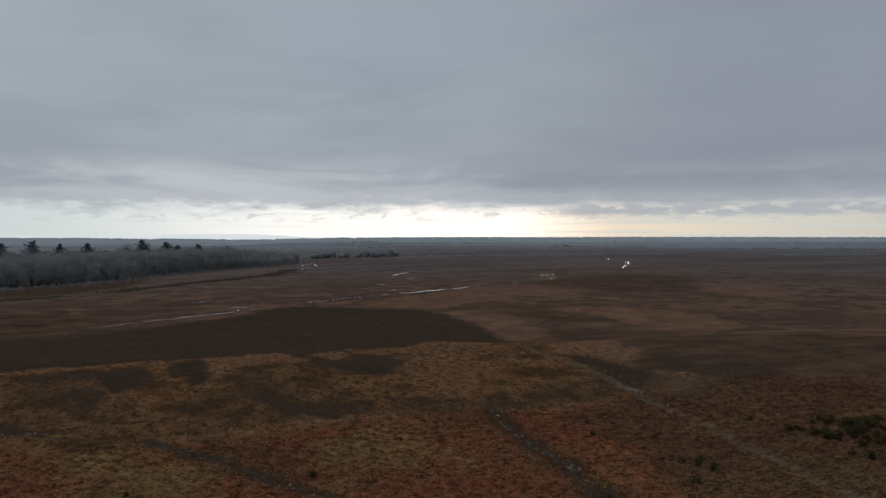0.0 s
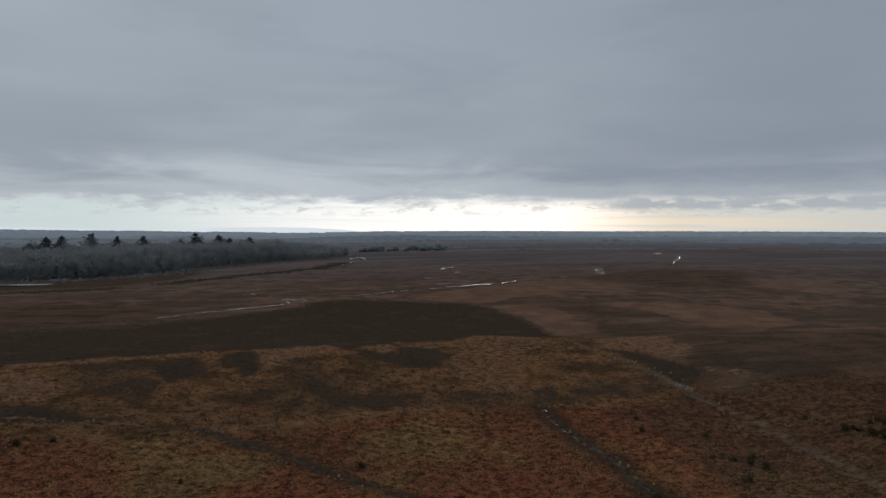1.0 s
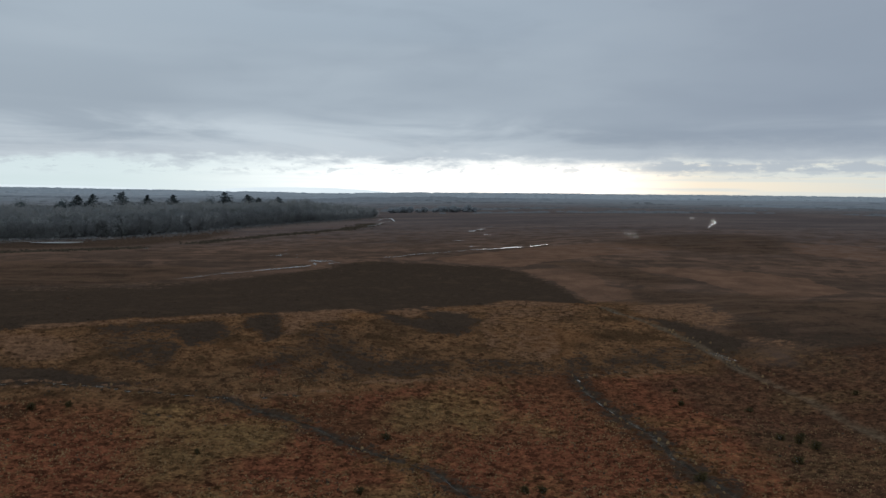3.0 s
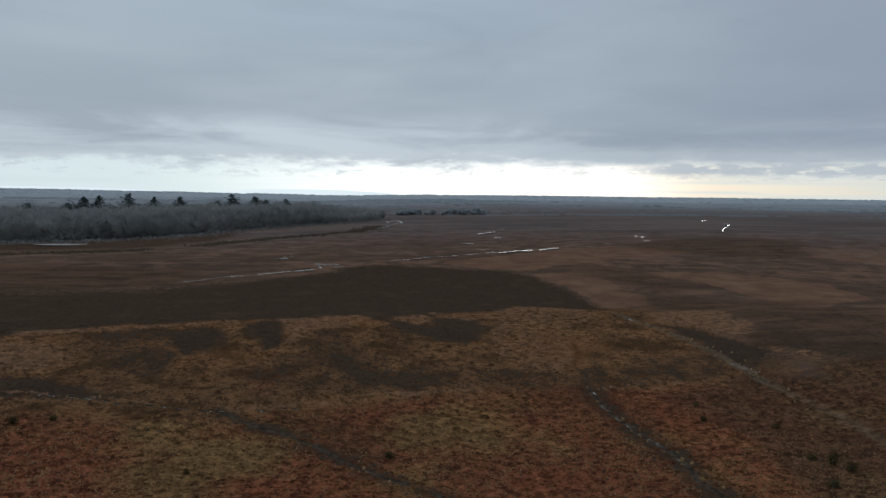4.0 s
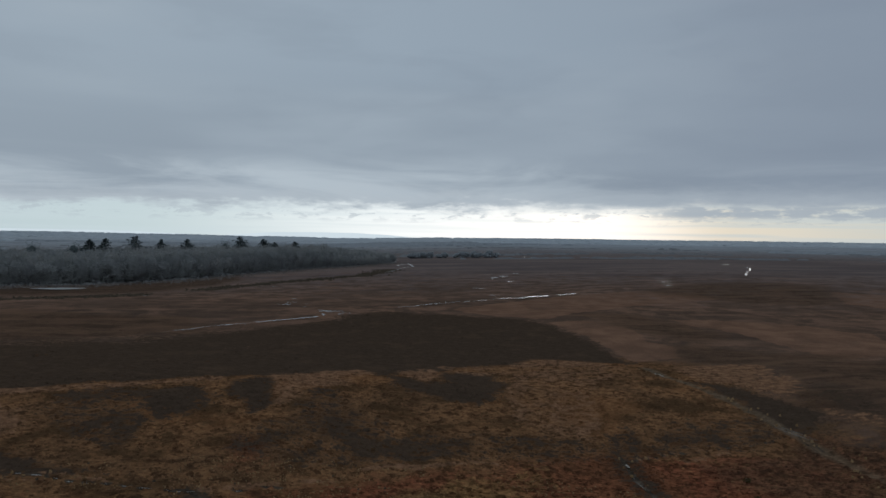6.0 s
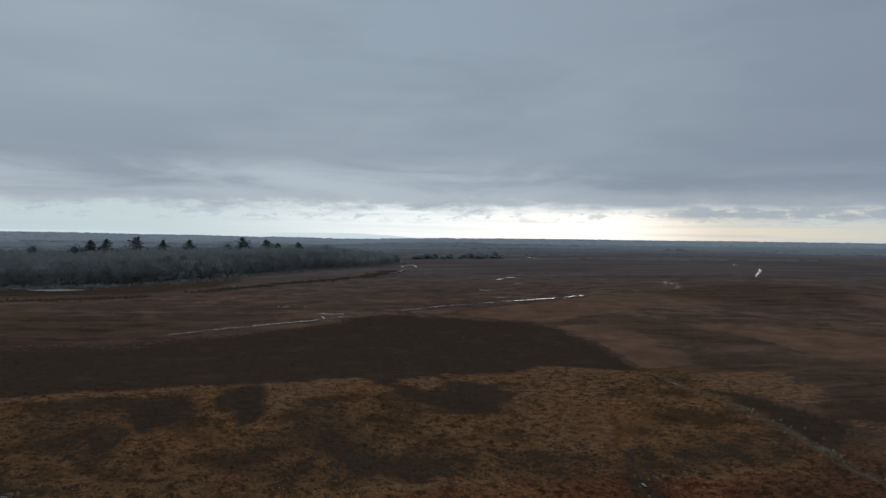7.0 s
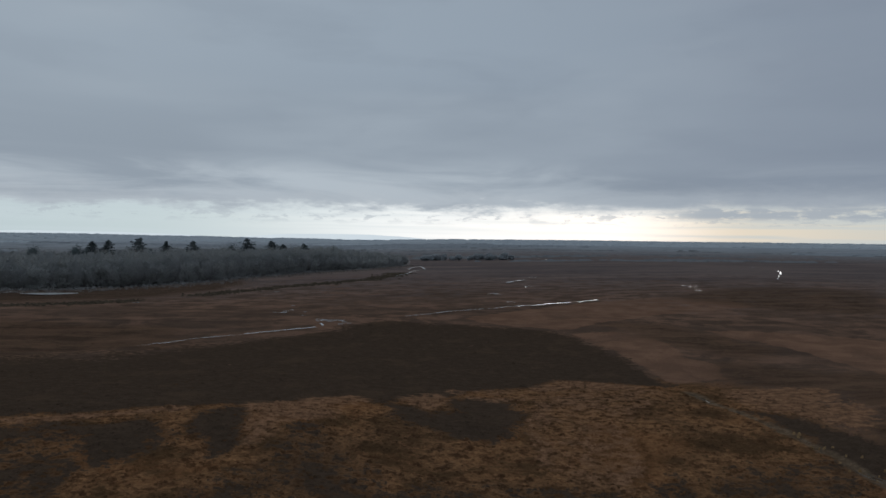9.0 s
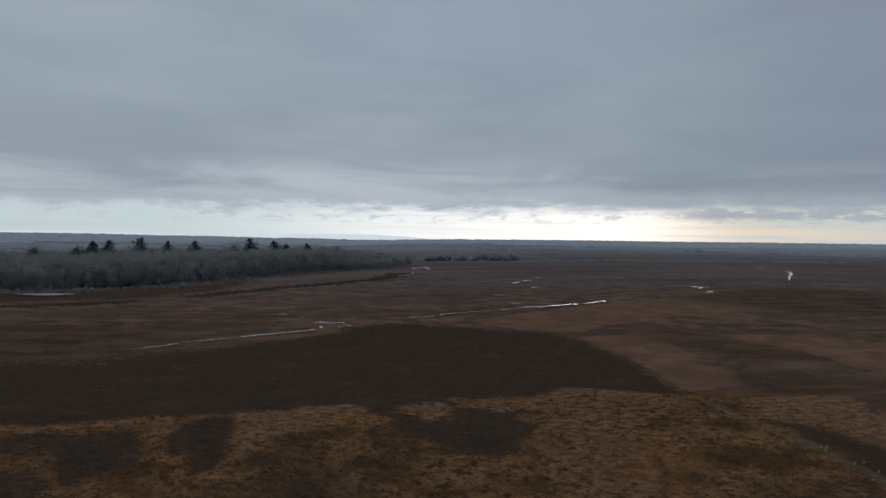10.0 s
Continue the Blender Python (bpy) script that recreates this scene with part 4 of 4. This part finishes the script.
def wood():
    """The bare wood beyond the bog: its border trees, and as many inside it."""
    kinds = [bare_tree(100 + k, 17.5 + 1.2 * (k % 3), 5.0 + 0.5 * (k % 4)) for k in range(8)]
    gen = np.random.default_rng(21)
    spots, tries = [], 0
    for back in (0.0, 9.0):
        for (ax, ay), (bx, by) in zip(WOOD_FRONT, WOOD_FRONT[1:]):
            m = max(1, int(math.hypot(bx - ax, by - ay) / 7.0))
            for k in range(m):
                u = (k + gen.uniform(0.1, 0.9)) / m
                spots.append((ax + (bx - ax) * u + gen.uniform(-2, 2) - back * 0.4, ay + (by - ay) * u + gen.uniform(0, 5) + back))
    while len(spots) < 296 and tries < 30000:
        tries += 1
        x, y = gen.uniform(-430, 0), gen.uniform(512, 860)
        if spread(np.array(x), np.array(y), WOOD) < 6:
            continue
        if all((x - a) ** 2 + (y - b) ** 2 > 12.0**2 for a, b in spots):
            spots.append((x, y))
    for n, (x, y) in enumerate(spots):
        size = gen.uniform(0.84, 1.04) * float(crown_height(x, y))
        z = float(ground_z(np.array(x), np.array(y)))
        m = pose(x, y, z, 0, 0, gen.uniform(0, 360))
        if n < len(kinds):
            ob = kinds[n]
            ob.matrix_basis = m
        else:
            ob = copy_thing(kinds[n % len(kinds)], m)
        ob.scale = (max(size, 0.75) * 1.05, max(size, 0.75) * 1.05, size)


def inner_wood():
    """The crowns between those trees, too many to count: domes bristling with twigs."""
    gen = np.random.default_rng(22)
    x, y = gen.uniform(-450, 5, 3000), gen.uniform(512, 866, 3000)
    keep = spread(x, y, WOOD) > 9
    x, y = x[keep][:900], y[keep][:900]
    wide, tall = gen.uniform(4.5, 7.5, len(x)), gen.uniform(12.5, 17.0, len(x)) * crown_height(x, y)
    clumps("inner_wood_canopy", x, y, wide, tall, TWIG_MASS, "grey-brown leafless canopy inside the winter wood", 27, 8)
    base = ground_z(x, y)
    tops = np.stack([x, y, base + tall * 0.80], -1)
    v, q = tuft_cloud(gen, tops, 110000, (3.0, 3.0, 0.9), 0.46, 0.8)
    tagged(triangles_object("inner_wood_twigs", v, q, INNER_TWIGS), "fine bare twigs over the wood's canopy", "twigs", kind="stuff")


wood()
inner_wood()


def undergrowth():
    """Thicket along the foot of the wood, and the tangle of saplings and brush inside it."""
    gen = np.random.default_rng(23)

    def along(per, back, wander):
        xs, ys = [], []
        for (ax, ay), (bx, by) in zip(WOOD_FRONT, WOOD_FRONT[1:]):
            m = int(math.hypot(bx - ax, by - ay) * per)
            u = gen.random(m)
            xs.append(ax + (bx - ax) * u + gen.normal(0, wander, m) - back * 0.4)
            ys.append(ay + (by - ay) * u + gen.normal(0, wander, m) + back)
        return np.concatenate(xs), np.concatenate(ys)

    x, y = along(1.8, -2.5, 2.5)
    clumps("wood_edge_thicket", x, y, gen.uniform(0.8, 2.2, len(x)), gen.uniform(0.5, 1.8, len(x)) * crown_height(x, y), THICKET, "low grey-brown thicket along the wood's edge", 24, 7)
    x, y = along(3.5, -10.0, 7.0)
    clumps("wood_edge_scrub", x, y, gen.uniform(0.5, 1.6, len(x)), gen.uniform(0.2, 0.9, len(x)), EDGE_SCRUB, "sparse brown scrub between the bog and the wood", 26, 6)
    x, y = along(8.0, -1.0, 2.2)
    feet = np.stack([x, y, ground_z(x, y) + gen.uniform(0.03, 1.0, len(x)) * 10.5 * crown_height(x, y)], -1)
    v, q = tuft_cloud(gen, feet, 120000, (1.0, 1.0, 1.2), 0.52, 1.0)
    tagged(triangles_object("wood_understorey", v, q, HAZED_UNDERSTOREY), "tangled saplings and brush inside the bare wood, painted haze-pale", "undergrowth", kind="stuff")


undergrowth()

# tall conifers: place, height, half width of the crown, how it narrows, how strongly it is tiered
for n, (x, y, tall, wide, cone, tier) in enumerate((
    (-266, 731, 24.6, 8.6, 0.55, 0.12), (-256, 741, 25.6, 11.6, 0.7, 0.2), (-235, 758, 27.6, 17.6, 0.6, 0.30), (-218, 774, 24.2, 12.4, 0.9, 0.2),
    (-195, 775, 24.0, 13.5, 0.75, 0.3), (-151, 791, 26.4, 15.4, 0.7, 0.3), (-130, 796, 23.4, 14.2, 0.5, 0.12), (-104, 820, 20.6, 9.0, 0.5, 0.15), (-121, 806, 20.0, 6.8, 0.5, 0.2),
)):
    stand(pine(200 + n, tall, wide, 0.40, cone, tier), x, y, 1.0, 40 * n)
# broad evergreens among them
for n, (x, y, tall, wide) in enumerate(((-313, 729, 21.5, 6.4), (-281, 735, 22.0, 5.8), (-274, 738, 20.5, 4.6), (-164, 786, 22.5, 4.6), (-74, 800, 17.5, 5.5))):
    tagged(stand(bare_tree(240 + n, tall, wide, NEEDLES, NEEDLES), x, y), "dark round-headed evergreen above the bare wood", "tree", "evergreens above the wood").name = "evergreen_tree"


def copse():
    gen = np.random.default_rng(33)
    kinds = [bare_tree(300 + k, 11.0, 4.8, HAZED_COPSE_TWIGS, HAZED_COPSE_TWIGS) for k in range(3)]
    for k in kinds:
        tagged(k, "small dark bare tree in a distant copse", "tree", "trees of the far copse")
    along = np.concatenate([gen.uniform(10, 52, 30), gen.uniform(58, 66, 3), gen.uniform(68, 92, 18), gen.uniform(94, 112, 9)])
    spots = [(x, gen.uniform(925, 965)) for x in along]
    for n, (x, y) in enumerate(spots):
        size = gen.choice([gen.uniform(0.25, 0.45), gen.uniform(0.45, 0.72)])
        if n < 3:
            stand(kinds[n], x, y, size)
        else:
            z = float(ground_z(np.array(x), np.array(y)))
            c = copy_thing(kinds[n % 3], pose(x, y, z, 0, 0, gen.uniform(0, 360)))
            c.scale = (size * 1.35, size * 1.2, size * gen.uniform(0.65, 1.15))


copse()


def shrub(name, seed, wide, tall, label, group):
    """A rounded prickly bush of short shoots on low stems."""
    gen = np.random.default_rng(seed)
    verts, faces, ends = [], [], []
    for k in range(7):
        t = gen.uniform(0, 6.28)
        tip = (wide * 0.7 * math.cos(t) * gen.random(), wide * 0.7 * math.sin(t) * gen.random(), tall * gen.uniform(0.45, 0.85))
        tube(verts, faces, (0, 0, -0.1), tip, 0.05, 0.02, 4)
        ends.append(tip)
        ends.append((tip[0] * 1.1, tip[1] * 1.1, tip[2] * 0.5))
    tv, tf = tuft_cloud(gen, np.array(ends), 260, (wide * 0.24, wide * 0.24, tall * 0.16), 0.17, 0.9)
    bush = new(name)
    under(mesh_object("stems", verts, faces, BARK), bush)
    under(triangles_object("foliage", tv, tf, GORSE), bush)
    return tagged(bush, label, "bush", group)


def bushes():
    gen = np.random.default_rng(41)
    kinds = [shrub("gorse_bush", 400 + k, 0.9, 1.0, "dark green gorse bush among rusty bracken", "gorse bushes") for k in range(4)]
    spots = [(1.2, 122, 0.9), (-52, 130, 1.0), (-47, 131, 0.9), (-2, 101, 0.8), (20, 101, 0.8), (18, 101, 0.8), (53, 142, 0.9), (55, 150, 0.7), (64, 139, 0.8), (64, 122, 1.1),
             (65, 119, 1.2), (59, 113, 1.0), (42, 106, 1.0), (-24, 114, 0.7), (87, 145, 0.8), (62, 124, 0.9), (66, 125, 0.8), (91, 116, 1.2), (94, 122, 1.3), (90, 119, 0.8)]
    for _ in range(60):
        spots.append((gen.normal(99.5, 5.5), gen.normal(131, 4.4), gen.uniform(0.6, 1.5)))
    for n, (x, y, size) in enumerate(spots):
        if n < 4:
            stand(kinds[n], x, y, size)
        else:
            z = float(ground_z(np.array(float(x)), np.array(float(y))))
            c = copy_thing(kinds[n % 4], pose(x, y, z, 0, 0, gen.uniform(0, 360)))
            c.scale = (size, size, size)


bushes()


def scrub():
    """Dark willow scrub along the ditch below the wood, and thin scrub on the far moor."""
    gen = np.random.default_rng(51)
    line = [(-8, 640), (-21, 559), (-53, 515), (-85, 468), (-110, 415), (-125, 375), (-150, 355), (-200, 350)]
    xs, ys = [], []
    for (ax, ay), (bx, by) in zip(line, line[1:]):
        m = int(math.hypot(bx - ax, by - ay) * 6.0)
        u = gen.random(m)
        xs.append(ax + (bx - ax) * u + gen.normal(0, 4.5, m))
        ys.append(ay + (by - ay) * u + gen.normal(0, 4.5, m))
    x, y = np.concatenate(xs), np.concatenate(ys)
    keep = fbm(x / 25, y / 25, 77) > 0.41
    x, y = x[keep], y[keep]
    clumps("willow_scrub", x, y, gen.uniform(0.5, 1.3, len(x)), gen.uniform(0.2, 0.65, len(x)), SCRUB, "low dark willow scrub along a boggy ditch", 52)


scrub()


def far_woods():
    """Woods, hedges and plantations on the low ridges out to the skyline."""
    gen = np.random.default_rng(61)
    xs, ys, wide, tall = [], [], [], []
    for n in range(26000):
        r = 1500 * (4850 / 1500) ** gen.random()
        az = radians(gen.uniform(-36, 46))
        xs.append(r * math.sin(az))
        ys.append(r * math.cos(az))
    x, y = np.array(xs), np.array(ys)
    r = np.hypot(x, y)
    band = fbm(x / 800, y / 170, 83, 3)
    keep = (band > 0.55) | ((r > 4300) & (fbm(x / 300, y / 300, 87, 2) > 0.36))
    x, y, r = x[keep], y[keep], r[keep]
    wide, tall = gen.uniform(9, 15, len(x)) * (0.7 + r / 4000), gen.uniform(3.0, 4.6, len(x)) * (0.7 + r / 5000)
    # The farther woods take the paler, bluer haze colour.
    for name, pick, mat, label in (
        ("far_woodland", r < 2500, HAZED_FAR_WOOD, "winter woods on the far low ridges, painted haze grey"),
        ("skyline_woodland", r >= 2500, HAZED_SKYLINE_WOOD, "winter woods on the skyline ridges, painted haze grey-blue"),
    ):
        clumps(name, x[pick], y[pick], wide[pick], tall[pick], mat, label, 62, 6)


far_woods()


def far_scrub():
    """Scattered dark trees and hedge lines on the middle distance of the moor."""
    gen = np.random.default_rng(71)
    m = 5200
    r, az = 880 * (1900 / 880) ** gen.random(m), np.radians(gen.uniform(-34, 46, m))
    x, y = r * np.sin(az), r * np.cos(az)
    keep = fbm(x / 190, y / 70, 95, 4) > 0.585
    x, y = x[keep], y[keep]
    clumps("distant_scrub", x, y, gen.uniform(4.0, 12.0, len(x)), gen.uniform(0.6, 1.9, len(x)), FAR_SCRUB, "dim grey-brown scrub and hedge lines on the distant moor", 72, 6)


far_scrub()


def pale_hills():
    """Two faint hill lines far beyond the skyline, their haze tone given by emission."""
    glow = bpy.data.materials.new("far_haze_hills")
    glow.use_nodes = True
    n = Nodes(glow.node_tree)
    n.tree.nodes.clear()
    # The hills glow evenly in place of sunlit haze before them.
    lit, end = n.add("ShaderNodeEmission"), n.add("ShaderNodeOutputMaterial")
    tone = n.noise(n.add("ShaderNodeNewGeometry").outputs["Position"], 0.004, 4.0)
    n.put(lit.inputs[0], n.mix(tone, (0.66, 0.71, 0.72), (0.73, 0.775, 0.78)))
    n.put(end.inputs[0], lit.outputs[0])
    for low, high, top in ((-12.5, 0.5, 46.0), (-34.0, -14.0, 45.0)):
        az = np.radians(np.linspace(low, high, 90))
        u = np.linspace(0, 1, 90)
        crest = 20 + (top - 20) * np.sin(np.pi * u) ** 0.6 * (0.72 + 0.5 * fbm(u * 5 + low, u * 0, 3, 4))
        verts = []
        for k in range(90):
            for rad, z in ((4940.0, 10.0), (4940.0, float(crest[k])), (4985.0, 10.0)):
                verts.append((rad * math.sin(az[k]), rad * math.cos(az[k]), z))
        faces = []
        for k in range(89):
            faces += [(3 * k, 3 * k + 3, 3 * k + 4, 3 * k + 1), (3 * k + 1, 3 * k + 4, 3 * k + 5, 3 * k + 2)]
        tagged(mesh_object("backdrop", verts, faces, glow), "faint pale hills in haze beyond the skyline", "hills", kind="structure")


pale_hills()
